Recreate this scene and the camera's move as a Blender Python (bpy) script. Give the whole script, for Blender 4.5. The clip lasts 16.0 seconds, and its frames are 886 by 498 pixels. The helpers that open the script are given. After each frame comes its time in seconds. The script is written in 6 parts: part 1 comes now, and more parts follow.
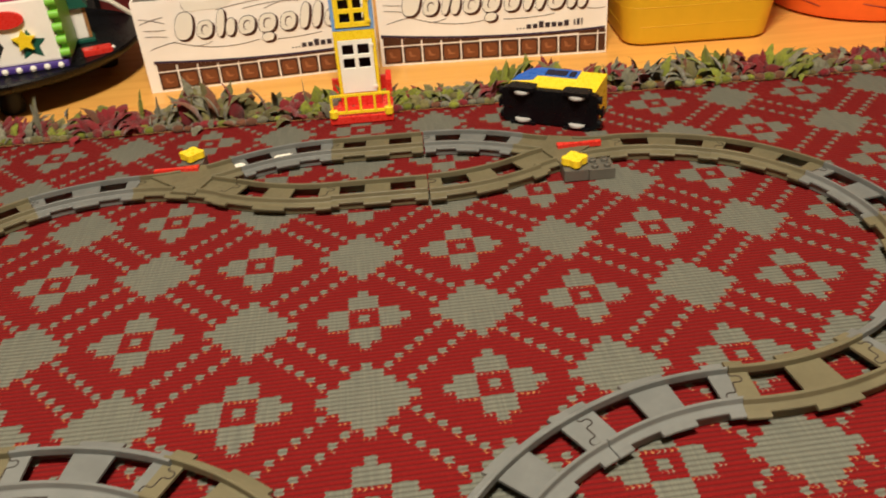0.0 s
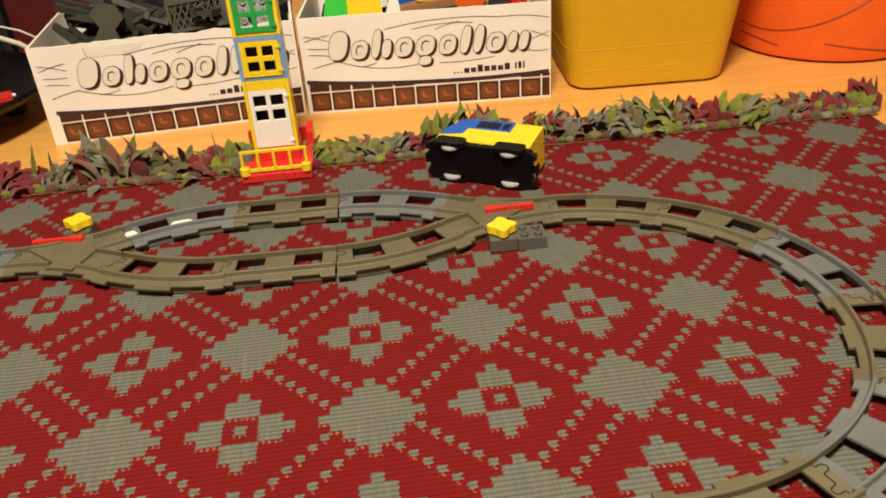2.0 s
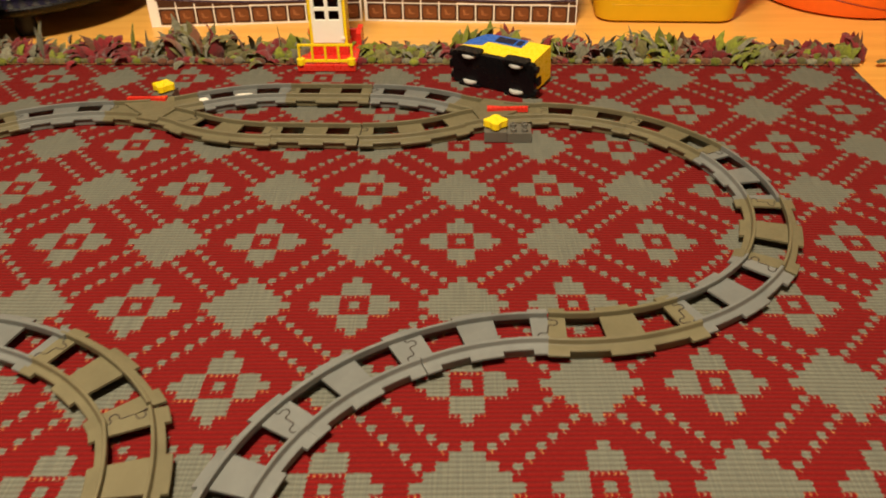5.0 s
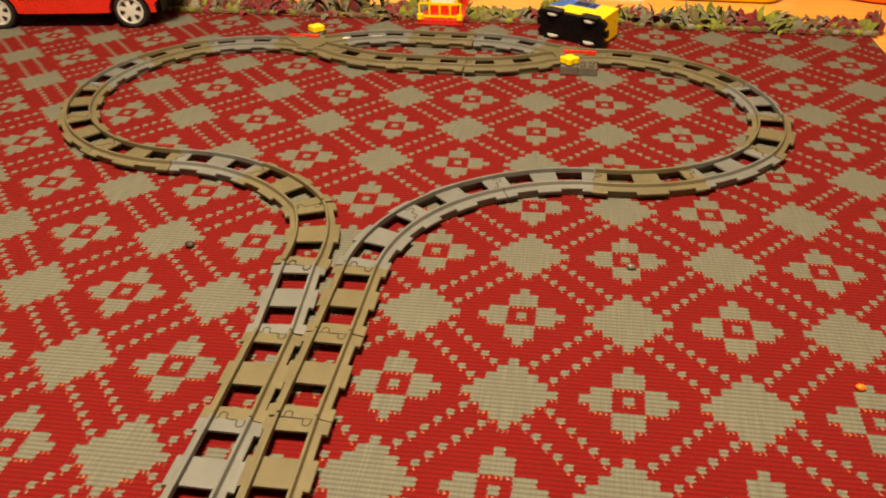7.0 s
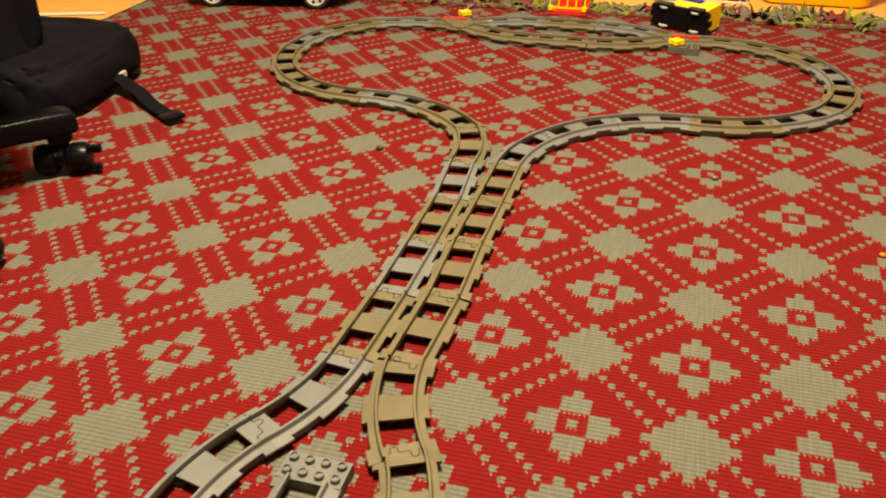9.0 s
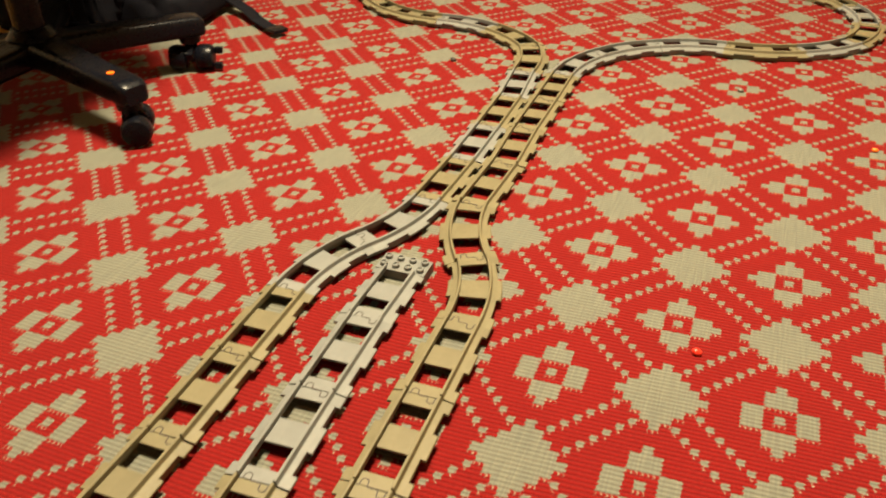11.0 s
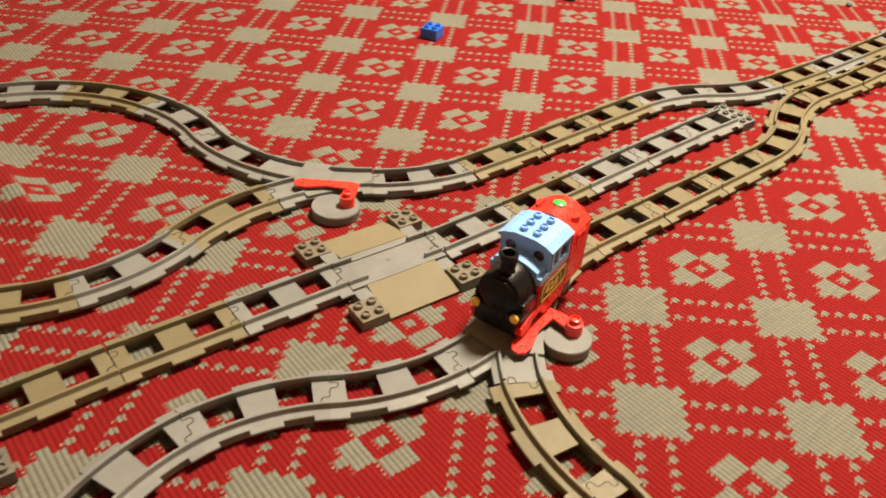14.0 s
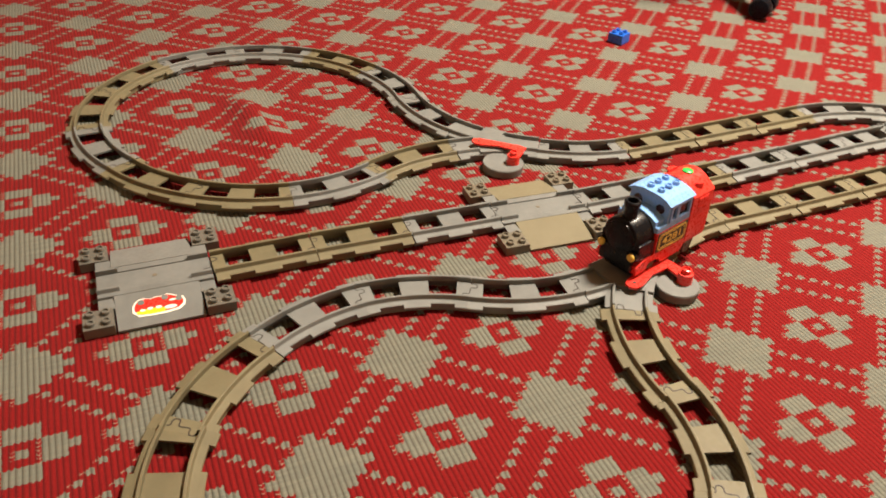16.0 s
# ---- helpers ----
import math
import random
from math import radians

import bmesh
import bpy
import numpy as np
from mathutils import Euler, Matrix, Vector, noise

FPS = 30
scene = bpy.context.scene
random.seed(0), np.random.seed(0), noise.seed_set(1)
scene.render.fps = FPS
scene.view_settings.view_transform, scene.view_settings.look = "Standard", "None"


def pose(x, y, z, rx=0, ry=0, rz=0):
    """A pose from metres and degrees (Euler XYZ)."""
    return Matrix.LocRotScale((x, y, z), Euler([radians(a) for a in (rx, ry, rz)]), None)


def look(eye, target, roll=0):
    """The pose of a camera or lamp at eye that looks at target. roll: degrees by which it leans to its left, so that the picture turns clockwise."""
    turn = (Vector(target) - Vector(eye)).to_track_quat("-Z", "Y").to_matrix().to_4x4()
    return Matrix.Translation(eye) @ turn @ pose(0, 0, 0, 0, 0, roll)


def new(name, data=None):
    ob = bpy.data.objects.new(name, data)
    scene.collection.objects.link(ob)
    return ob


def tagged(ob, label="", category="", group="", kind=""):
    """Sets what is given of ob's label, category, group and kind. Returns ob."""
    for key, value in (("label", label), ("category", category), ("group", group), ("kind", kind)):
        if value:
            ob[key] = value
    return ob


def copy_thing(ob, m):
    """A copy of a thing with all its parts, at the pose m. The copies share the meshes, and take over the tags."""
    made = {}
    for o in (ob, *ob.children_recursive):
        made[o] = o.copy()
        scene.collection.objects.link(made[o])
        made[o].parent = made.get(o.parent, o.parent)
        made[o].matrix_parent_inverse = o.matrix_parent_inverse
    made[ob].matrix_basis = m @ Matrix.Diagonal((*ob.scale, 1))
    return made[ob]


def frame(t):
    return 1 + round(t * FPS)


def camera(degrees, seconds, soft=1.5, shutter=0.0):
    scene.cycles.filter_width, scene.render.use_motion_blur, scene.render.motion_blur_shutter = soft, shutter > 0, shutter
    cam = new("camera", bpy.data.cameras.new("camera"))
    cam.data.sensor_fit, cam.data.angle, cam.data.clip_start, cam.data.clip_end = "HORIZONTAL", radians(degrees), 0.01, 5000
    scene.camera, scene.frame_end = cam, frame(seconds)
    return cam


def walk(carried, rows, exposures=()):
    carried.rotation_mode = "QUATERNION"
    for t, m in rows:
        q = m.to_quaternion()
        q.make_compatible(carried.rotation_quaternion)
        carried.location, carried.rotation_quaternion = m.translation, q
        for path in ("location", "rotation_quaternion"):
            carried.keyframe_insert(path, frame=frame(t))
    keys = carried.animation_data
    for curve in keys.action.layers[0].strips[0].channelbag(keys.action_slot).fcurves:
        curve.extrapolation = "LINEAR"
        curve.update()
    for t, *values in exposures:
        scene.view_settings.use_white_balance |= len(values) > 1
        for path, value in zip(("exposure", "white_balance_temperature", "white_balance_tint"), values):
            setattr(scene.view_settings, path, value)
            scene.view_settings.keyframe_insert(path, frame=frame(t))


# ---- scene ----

PATH = [
    (0, (-0.0641, -0.6964, 0.4935), (-0.0382, 0.1521, -0.0352), -4.36),
    (0.5, (-0.0444, -0.6717, 0.4961), (0.0121, 0.1815, -0.0225), -3.61),
    (1, (-0.0167, -0.6420, 0.4850), (0.0315, 0.2127, -0.0320), -3.88),
    (1.5, (0.0183, -0.5969, 0.4827), (0.0742, 0.2583, -0.0326), -3.53),
    (2, (0.0270, -0.5686, 0.4819), (0.0763, 0.2922, -0.0246), -4.20),
    (2.5, (0.0212, -0.5573, 0.4774), (0.0548, 0.3045, -0.0287), -5.08),
    (3, (0.0135, -0.5303, 0.4688), (-0.0284, 0.3278, -0.0429), -8.00),
    (3.5, (0.0463, -0.5098, 0.4718), (-0.0070, 0.3435, -0.0468), -4.31),
    (4, (0.0760, -0.5614, 0.4987), (0.0763, 0.2954, -0.0170), -3.02),
    (4.5, (0.0771, -0.6957, 0.5115), (0.0904, 0.1321, -0.0494), 0.40),
    (4.7, (0.1066, -0.7388, 0.5204), (0.0970, 0.0827, -0.0497), 0.04),
    (6.8, (0.1434, -1.1758, 0.5546), (0.0208, -0.3555, -0.0040), -1.48),
    (7, (0.1457, -1.2089, 0.5554), (0.0074, -0.3845, 0.0066), -0.97),
    (7.5, (0.1294, -1.3216, 0.5703), (-0.0390, -0.4868, 0.0461), -2.35),
    (8, (0.1459, -1.4152, 0.5665), (-0.0464, -0.5777, 0.0549), -2.53),
    (8.2, (0.1487, -1.4576, 0.5600), (-0.0572, -0.6246, 0.0464), -2.20),
    (10.3, (0.2182, -1.7688, 0.5896), (-0.0642, -0.9631, 0.0690), -0.47),
    (10.5, (0.2284, -1.7983, 0.5853), (-0.0525, -0.9989, 0.0542), -0.64),
    (11, (0.2364, -1.8724, 0.5783), (-0.0692, -1.0950, 0.0285), -0.74),
    (11.5, (0.2602, -1.9449, 0.5767), (-0.0596, -1.1845, 0.0115), 1.63),
    (12, (0.2991, -2.0307, 0.5881), (-0.0228, -1.2762, 0.0161), 1.73),
    (12.5, (0.3387, -2.1007, 0.5753), (-0.0702, -1.3906, 0.0021), 2.56),
    (13, (0.4182, -2.1381, 0.5732), (-0.1265, -1.5209, 0.0056), 3.95),
    (13.5, (0.4722, -2.1641, 0.5646), (-0.1309, -1.6204, -0.0191), 4.50),
    (14, (0.4988, -2.2180, 0.5650), (-0.1165, -1.6916, -0.0218), 4.10),
    (14.5, (0.5529, -2.2798, 0.5726), (-0.0784, -1.7687, -0.0108), 2.15),
    (15, (0.6025, -2.3161, 0.5688), (-0.0547, -1.8420, -0.0171), 2.79),
    (15.5, (0.6620, -2.3133, 0.5775), (-0.0419, -1.9185, -0.0130), 2.39),
    (16, (0.7021, -2.2837, 0.5871), (-0.0460, -1.9471, 0.0152), 2.80),

]
cam = camera(57.1, 16.0, soft=1.8, shutter=0.36)
walk(cam, [(t, look(eye, target, roll)) for t, eye, target, roll in PATH],
     exposures=[(0.0, 0.69, 5700, 10), (4.0, 0.70, 5820, 9), (4.7, 0.68, 6130, 9), (6.8, 0.98, 7130, 12), (8.2, 0.98, 7030, 11), (10.3, 1.50, 6780, 5), (12.0, 1.61, 6900, 6.5), (13.0, 1.61, 6380, 11), (14.5, 1.71, 6130, 14), (16.0, 1.63, 5820, 15)])

# ---- light: one warm ceiling lamp in a closed living room ----
world = bpy.data.worlds.new("room_air")
scene.world = world
world.use_nodes = True
world.node_tree.nodes["Background"].inputs[0].default_value = (1.0, 0.86, 0.68, 1)
world.node_tree.nodes["Background"].inputs[1].default_value = 0.02


def area_lamp(name, place, target, size, watts, colour):
    data = bpy.data.lights.new(name, "AREA")
    data.shape, data.size, data.energy, data.color = "DISK", size, watts, colour
    ob = new(name, data)
    ob.matrix_world = look(place, target)
    return ob


LAMP = (-0.12, -0.78)
area_lamp("ceiling_lamp_light", (*LAMP, 2.29), (*LAMP, 0), 0.5, 72, (1.0, 0.82, 0.56))

# ---- materials ----


class Nodes:
    """A small wrapper round a node tree."""

    def __init__(self, name):
        self.mat = bpy.data.materials.new(name)
        self.mat.use_nodes = True
        self.tree = self.mat.node_tree
        self.bsdf = self.tree.nodes["Principled BSDF"]

    def node(self, kind, **inputs):
        n = self.tree.nodes.new(kind)
        for key, value in inputs.items():
            self.put(n, key.replace("_", " "), value)
        return n

    def put(self, n, key, value):
        socket = n.inputs[int(key[1:])] if key[0] == "#" else n.inputs[key]
        if isinstance(value, bpy.types.NodeSocket):
            self.tree.links.new(value, socket)
        else:
            socket.default_value = value

    def math(self, op, a, b=0.0, c=0.0):
        n = self.tree.nodes.new("ShaderNodeMath")
        n.operation = op
        for i, v in enumerate((a, b, c)):
            self.put(n, f"#{i}", v)
        return n.outputs[0]

    def mix(self, factor, a, b, blend="MIX"):
        n = self.tree.nodes.new("ShaderNodeMix")
        n.data_type, n.blend_type = "RGBA", blend
        self.put(n, "#0", factor)
        for key, v in (("#6", a), ("#7", b)):
            self.put(n, key, v if isinstance(v, bpy.types.NodeSocket) else (*v, 1))
        return n.outputs[2]

    def noise(self, scale, detail=3.0, vector=None):
        n = self.node("ShaderNodeTexNoise", Scale=scale, Detail=detail)
        if vector is not None:
            self.put(n, "Vector", vector)
        return n.outputs[0]

    def coords(self, which="Object"):
        return self.tree.nodes.new("ShaderNodeTexCoord").outputs[which]

    def ramp(self, value, lo, hi, a=0.0, b=1.0):
        n = self.tree.nodes.new("ShaderNodeMapRange")
        for i, v in enumerate((value, lo, hi, a, b)):
            self.put(n, f"#{i}", v)
        return n.outputs[0]

    def bump(self, height, strength, distance):
        n = self.node("ShaderNodeBump", Strength=strength, Distance=distance, Height=height)
        self.put(self.bsdf, "Normal", n.outputs[0])

    def base(self, colour=None, rough=None, metal=None, spec=None):
        for key, v in (("Base Color", colour), ("Roughness", rough), ("Metallic", metal), ("Specular IOR Level", spec)):
            if v is not None:
                self.put(self.bsdf, key, (*v, 1) if isinstance(v, tuple) else v)
        return self.mat


def plastic(name, colour, rough=0.3, wear=0.12, grain=0.25, spec=0.5):
    """Moulded plastic: slight mottling, scuffs in the gloss, a faint orange-peel relief."""
    n = Nodes(name)
    v = n.coords()
    blotch = n.ramp(n.noise(35, 4, v), 0.35, 0.7)
    dark = tuple(c * (1 - 2 * wear) for c in colour)
    rnd = n.node("ShaderNodeObjectInfo").outputs["Random"]
    col = n.mix(n.math("MULTIPLY", blotch, 0.5), colour, dark)
    col = n.mix(n.math("MULTIPLY", rnd, wear), col, tuple(min(1, c * 1.25) for c in colour))
    scuff = n.noise(220, 5, v)
    n.bump(n.noise(500, 2, v), grain * 0.3, 0.0006)
    return n.base(col, n.ramp(scuff, 0.3, 0.75, rough - 0.08, rough + 0.14), spec=spec)


TAN = plastic("tan_track_plastic", (0.138, 0.121, 0.070), 0.52, 0.2, spec=0.3)
GREY = plastic("grey_track_plastic", (0.150, 0.157, 0.152), 0.52, 0.2, spec=0.3)
CHAIRBLACK = plastic("black_chair_plastic", (0.0025, 0.003, 0.0055), 0.3, 0.1, 0.0, spec=0.14)
STUDTAN = plastic("dark_tan_plastic", (0.125, 0.11, 0.08), 0.4, 0.15)
DARKGREY = plastic("dark_grey_plastic", (0.105, 0.1, 0.085), 0.4, 0.15)
RED = plastic("red_plastic", (0.62, 0.028, 0.016), 0.28, 0.06)
BLUE = plastic("light_blue_plastic", (0.18, 0.36, 0.72), 0.3, 0.06)
DEEPBLUE = plastic("deep_blue_plastic", (0.012, 0.105, 0.50), 0.3, 0.06)
YELLOW = plastic("yellow_plastic", (0.88, 0.64, 0.006), 0.28, 0.06)
BLACK = plastic("black_plastic", (0.0045, 0.0045, 0.006), 0.3, 0.1, spec=0.2)
MATTBLACK = plastic("matt_black_plastic", (0.016, 0.016, 0.017), 0.5, 0.1)
WHITE = plastic("white_plastic", (0.88, 0.87, 0.80), 0.35, 0.04)
DARKRED = plastic("dark_red_board", (0.085, 0.006, 0.008), 0.5, 0.1)
GREEN = plastic("green_plastic", (0.03, 0.36, 0.07), 0.3, 0.06)
LIME = plastic("lime_plastic", (0.2, 0.52, 0.04), 0.35, 0.06)
LIMEGREEN = plastic("bright_green_plastic", (0.06, 0.55, 0.05), 0.3, 0.06)
OLIVE = plastic("olive_grey_plastic", (0.070, 0.066, 0.046), 0.45, 0.15)
STOREDGREY = plastic("dull_stored_plastic", (0.045, 0.044, 0.036), 0.5, 0.2, spec=0.3)
PURPLE = plastic("purple_plastic", (0.07, 0.04, 0.25), 0.35, 0.06)
DARKGREEN = plastic("dark_green_plastic", (0.01, 0.09, 0.06), 0.4, 0.06)
PINKISH = plastic("dull_pink_plastic", (0.42, 0.09, 0.09), 0.4, 0.06)
PINK = plastic("pink_plastic", (0.75, 0.05, 0.25), 0.35, 0.06)
BINYELLOW = plastic("mustard_bin_plastic", (0.68, 0.42, 0.006), 0.45, 0.05, spec=0.3)
TUBLINE = plastic("dark_orange_line", (0.24, 0.022, 0.004), 0.5, 0.1)
BINORANGE = plastic("orange_bin_plastic", (0.88, 0.15, 0.008), 0.45, 0.1)
BROWNWOOD = plastic("brown_wood_block", (0.34, 0.17, 0.06), 0.5, 0.12)
RAMPTAN = plastic("pale_tan_plastic", (0.160, 0.143, 0.092), 0.6, 0.08, 0.0, spec=0.12)
WHEELGREY = plastic("pale_grey_plastic", (0.45, 0.45, 0.44), 0.35, 0.1)
CHROME = plastic("silver_plastic", (0.60, 0.61, 0.60), 0.25, 0.08)
GLASS = plastic("dark_window_plastic", (0.035, 0.012, 0.014), 0.15, 0.05)
PAPER = plastic("print_paper_dark", (0.02, 0.012, 0.01), 0.6, 0.03)
GOLD = plastic("print_yellow", (0.62, 0.42, 0.06), 0.45, 0.04)
BROWNPRINT = plastic("print_brown", (0.058, 0.019, 0.008), 0.5, 0.12)
CHOCLIGHT = plastic("print_milk_chocolate", (0.165, 0.050, 0.015), 0.45, 0.15)
CHOCSHINE = plastic("print_pale_chocolate", (0.30, 0.115, 0.045), 0.45, 0.15)
NAVY = plastic("print_navy", (0.030, 0.018, 0.055), 0.5, 0.05)
INK = plastic("print_ink", (0.03, 0.02, 0.03), 0.55, 0.03)
CABNAVY = plastic("navy_window_plastic", (0.003, 0.005, 0.030), 0.2, 0.05, spec=0.3)
STICKERWHITE = plastic("sticker_white", (0.8, 0.78, 0.7), 0.4, 0.03)
CABLE = plastic("cream_cable", (0.7, 0.65, 0.54), 0.5, 0.08)


def cardboard():
    n = Nodes("white_cardboard")
    v = n.coords()
    col = n.mix(n.ramp(n.noise(9, 5, v), 0.42, 0.75), (0.88, 0.85, 0.80), (0.81, 0.77, 0.70))
    n.bump(n.noise(60, 4, v), 0.25, 0.002)
    return n.base(col, 0.6)


def fabric(name, colour):
    n = Nodes(name)
    v = n.coords()
    col = n.mix(n.noise(14, 4, v), colour, tuple(c * 2.2 for c in colour))
    n.bump(n.noise(18, 4, v), 0.5, 0.004)
    return n.base(col, 0.75, spec=0.06)


def wood_floor():
    n = Nodes("oak_laminate")
    v = n.coords()
    sep = n.node("ShaderNodeSeparateXYZ", Vector=v)
    squeeze = n.node("ShaderNodeCombineXYZ", X=n.math("MULTIPLY", sep.outputs[0], 2.2), Y=n.math("MULTIPLY", sep.outputs[1], 26.0), Z=n.math("MULTIPLY", n.node("ShaderNodeObjectInfo").outputs["Random"], 40.0))
    fibre = n.noise(1.6, 6, squeeze.outputs[0])
    col = n.mix(n.ramp(fibre, 0.3, 0.7), (0.80, 0.42, 0.085), (0.66, 0.315, 0.060))
    col = n.mix(n.math("MULTIPLY", n.node("ShaderNodeObjectInfo").outputs["Random"], 0.35), col, (0.84, 0.48, 0.12))
    n.bump(fibre, 0.1, 0.001)
    return n.base(col, n.ramp(fibre, 0.3, 0.8, 0.28, 0.42))


def wall_paint():
    n = Nodes("beige_wall_paint")
    v = n.coords()
    col = n.mix(n.noise(3, 4, v), (0.52, 0.45, 0.35), (0.46, 0.40, 0.31))
    n.bump(n.noise(160, 4, v), 0.2, 0.002)
    return n.base(col, 0.85)


def rug_weave():
    """Red woven rug drawn on small square cells: grey stepped diamonds on a lattice, a four-petal motif in every
    field, double dotted lines between; two cords to a cell, loose thread ends hang out of the grey cells."""
    n = Nodes("red_and_grey_woven_rug")
    grid = n.coords("UV")
    uv = n.node("ShaderNodeSeparateXYZ", Vector=grid)
    p, s = n.math("ADD", uv.outputs[0], uv.outputs[1]), n.math("SUBTRACT", uv.outputs[0], uv.outputs[1])
    cells = 11.0

    def less(x, k):
        return n.math("LESS_THAN", x, k)

    def more(x, k):
        return n.math("GREATER_THAN", x, k)

    def both(a, b):
        return n.math("MULTIPLY", a, b)

    def either(a, b):
        return n.math("MAXIMUM", a, b)

    def signed(x, at):
        x = n.math("SUBTRACT", x, at)
        return n.math("SUBTRACT", x, n.math("MULTIPLY", n.math("ROUND", n.math("DIVIDE", x, 22.0)), 22.0))

    def centred(x, at):
        return n.math("ABSOLUTE", signed(x, at))

    wander = n.math("MULTIPLY", n.math("SUBTRACT", n.noise(75, 3, grid), 0.5), 0.55)
    drift = n.math("MULTIPLY", n.math("SUBTRACT", n.noise(30, 3, grid), 0.5), 0.35)
    # the cords bulge, so that every cord ends a little further out in its middle
    bulge = n.math("MULTIPLY", n.math("COSINE", n.math("MULTIPLY", p, 44.0 * math.pi)), 0.07)
    big_p = n.math("ADD", n.math("MULTIPLY", p, cells), drift)
    big_s = n.math("ADD", n.math("MULTIPLY", s, cells), n.math("ADD", wander, bulge))

    def motif(shift, spots):
        """1 where the grey yarn lies on top; spots keeps the dots of the dotted lines apart."""
        moved = n.math("ADD", big_p, shift)
        pq, sq = n.math("ROUND", moved), n.math("ROUND", big_s)
        u, v = n.math("ADD", pq, sq), n.math("SUBTRACT", pq, sq)
        cu, cv = centred(u, 0.0), centred(v, 0.0)
        diamond = both(less(cu, 4.5), less(cv, 4.5))
        fu, fv = signed(u, 11.0), signed(v, 11.0)
        fp = n.math("ABSOLUTE", n.math("MULTIPLY", n.math("ADD", fu, fv), 0.5))
        fs = n.math("ABSOLUTE", n.math("MULTIPLY", n.math("SUBTRACT", fu, fv), 0.5))
        side = both(both(more(fs, 1.5), less(fs, 3.5)), less(fp, 1.6))
        head = both(both(more(fp, 1.5), less(fp, 3.5)), less(fs, 1.6))
        tips = either(both(less(fp, 4.5), less(fs, 0.6)), both(both(less(fs, 4.5), less(fp, 0.6)), more(p, -9.6)))
        tips = both(tips, more(n.math("MAXIMUM", fs, fp), 3.5))
        heart = both(less(fs, 0.5), less(fp, 0.5))
        grey = either(either(diamond, side), either(head, either(tips, heart)))
        inside = n.math("MULTIPLY", less(n.math("ABSOLUTE", n.math("SUBTRACT", moved, pq)), spots), less(n.math("ABSOLUTE", n.math("SUBTRACT", big_s, sq)), 0.37))
        for along_, across in ((cu, cv), (cv, cu)):
            line = both(more(across, 1.5), less(across, 2.5))
            grey = either(grey, both(both(line, more(along_, 5.0)), inside))
        return grey
    body = motif(0.0, 0.335)
    # thin loose ends, two to a cell, hang towards the front edge
    teeth = less(n.math("ABSOLUTE", n.math("SUBTRACT", n.math("FRACT", n.math("ADD", n.math("MULTIPLY", big_s, 2.0), 0.5)), 0.5)), 0.17)
    ends = both(both(motif(0.42, 0.40), teeth), more(n.noise(90, 2, grid), 0.40))
    ends = both(ends, n.math("SUBTRACT", 1.0, body))
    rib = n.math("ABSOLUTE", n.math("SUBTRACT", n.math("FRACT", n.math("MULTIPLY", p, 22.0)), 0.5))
    stretch = n.node("ShaderNodeCombineXYZ", X=n.math("MULTIPLY", p, 22.0), Y=n.math("MULTIPLY", s, 90.0))
    twist = n.noise(1.0, 3, stretch.outputs[0])
    warp = n.noise(1.0, 2, n.node("ShaderNodeCombineXYZ", X=n.math("MULTIPLY", p, 2.0), Y=n.math("MULTIPLY", s, 55.0)).outputs[0])
    fuzz = n.noise(700, 3, grid)
    blot = n.noise(2.2, 4, grid)
    red = n.mix(blot, (0.168, 0.0058, 0.0056), (0.128, 0.0044, 0.0046))
    ash = n.mix(blot, (0.142, 0.147, 0.122), (0.113, 0.118, 0.100))
    red = n.mix(n.ramp(twist, 0.35, 0.75, 0.0, 0.55), red, (0.218, 0.0088, 0.0084))
    ash = n.mix(n.ramp(warp, 0.40, 0.68, 0.0, 0.55), ash, (0.190, 0.190, 0.150))
    col = n.mix(body, red, ash)
    # some of the loose ends are orange, most are pale
    strand = n.mix(both(more(n.noise(9, 2, grid), 0.50), n.ramp(p, -9.0, -5.5)), (0.21, 0.17, 0.125), (0.34, 0.155, 0.06))
    col = n.mix(both(ends, 0.88), col, strand)
    # shade in the grooves between the cords, painted into the colour
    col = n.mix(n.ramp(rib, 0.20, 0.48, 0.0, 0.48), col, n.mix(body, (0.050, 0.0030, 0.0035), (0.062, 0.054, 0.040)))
    col = n.mix(n.ramp(fuzz, 0.55, 0.85, 0.0, 0.11), col, (0.23, 0.10, 0.075))
    height = n.math("SUBTRACT", n.math("MULTIPLY", n.math("ADD", fuzz, twist), 0.25), n.math("POWER", n.math("MULTIPLY", rib, 2.0), 2.0))
    n.bump(height, 0.65, 0.0018)
    n.put(n.bsdf, "Sheen Weight", 0.03)
    return n.base(col, 0.95, spec=0.1)


def leaf_chenille(name, colour):
    """Fuzzy yarn leaf: streaks along the leaf, a little tone from leaf to leaf."""
    n = Nodes(name)
    v = n.coords()
    own = n.node("ShaderNodeNewGeometry").outputs["Random Per Island"]
    sep = n.node("ShaderNodeSeparateXYZ", Vector=v)
    streak = n.node("ShaderNodeCombineXYZ", X=sep.outputs[0], Y=sep.outputs[1], Z=n.math("MULTIPLY", sep.outputs[2], 0.15))
    col = n.mix(own, tuple(c * 0.65 for c in colour), tuple(c * 1.3 for c in colour))
    col = n.mix(n.ramp(n.noise(260, 2, streak.outputs[0]), 0.4, 0.75, 0.0, 0.6), col, (0.05, 0.030, 0.022))
    n.bump(n.noise(900, 3, v), 0.6, 0.0015)
    n.put(n.bsdf, "Sheen Weight", 0.25)
    return n.base(col, 0.9, spec=0.1)


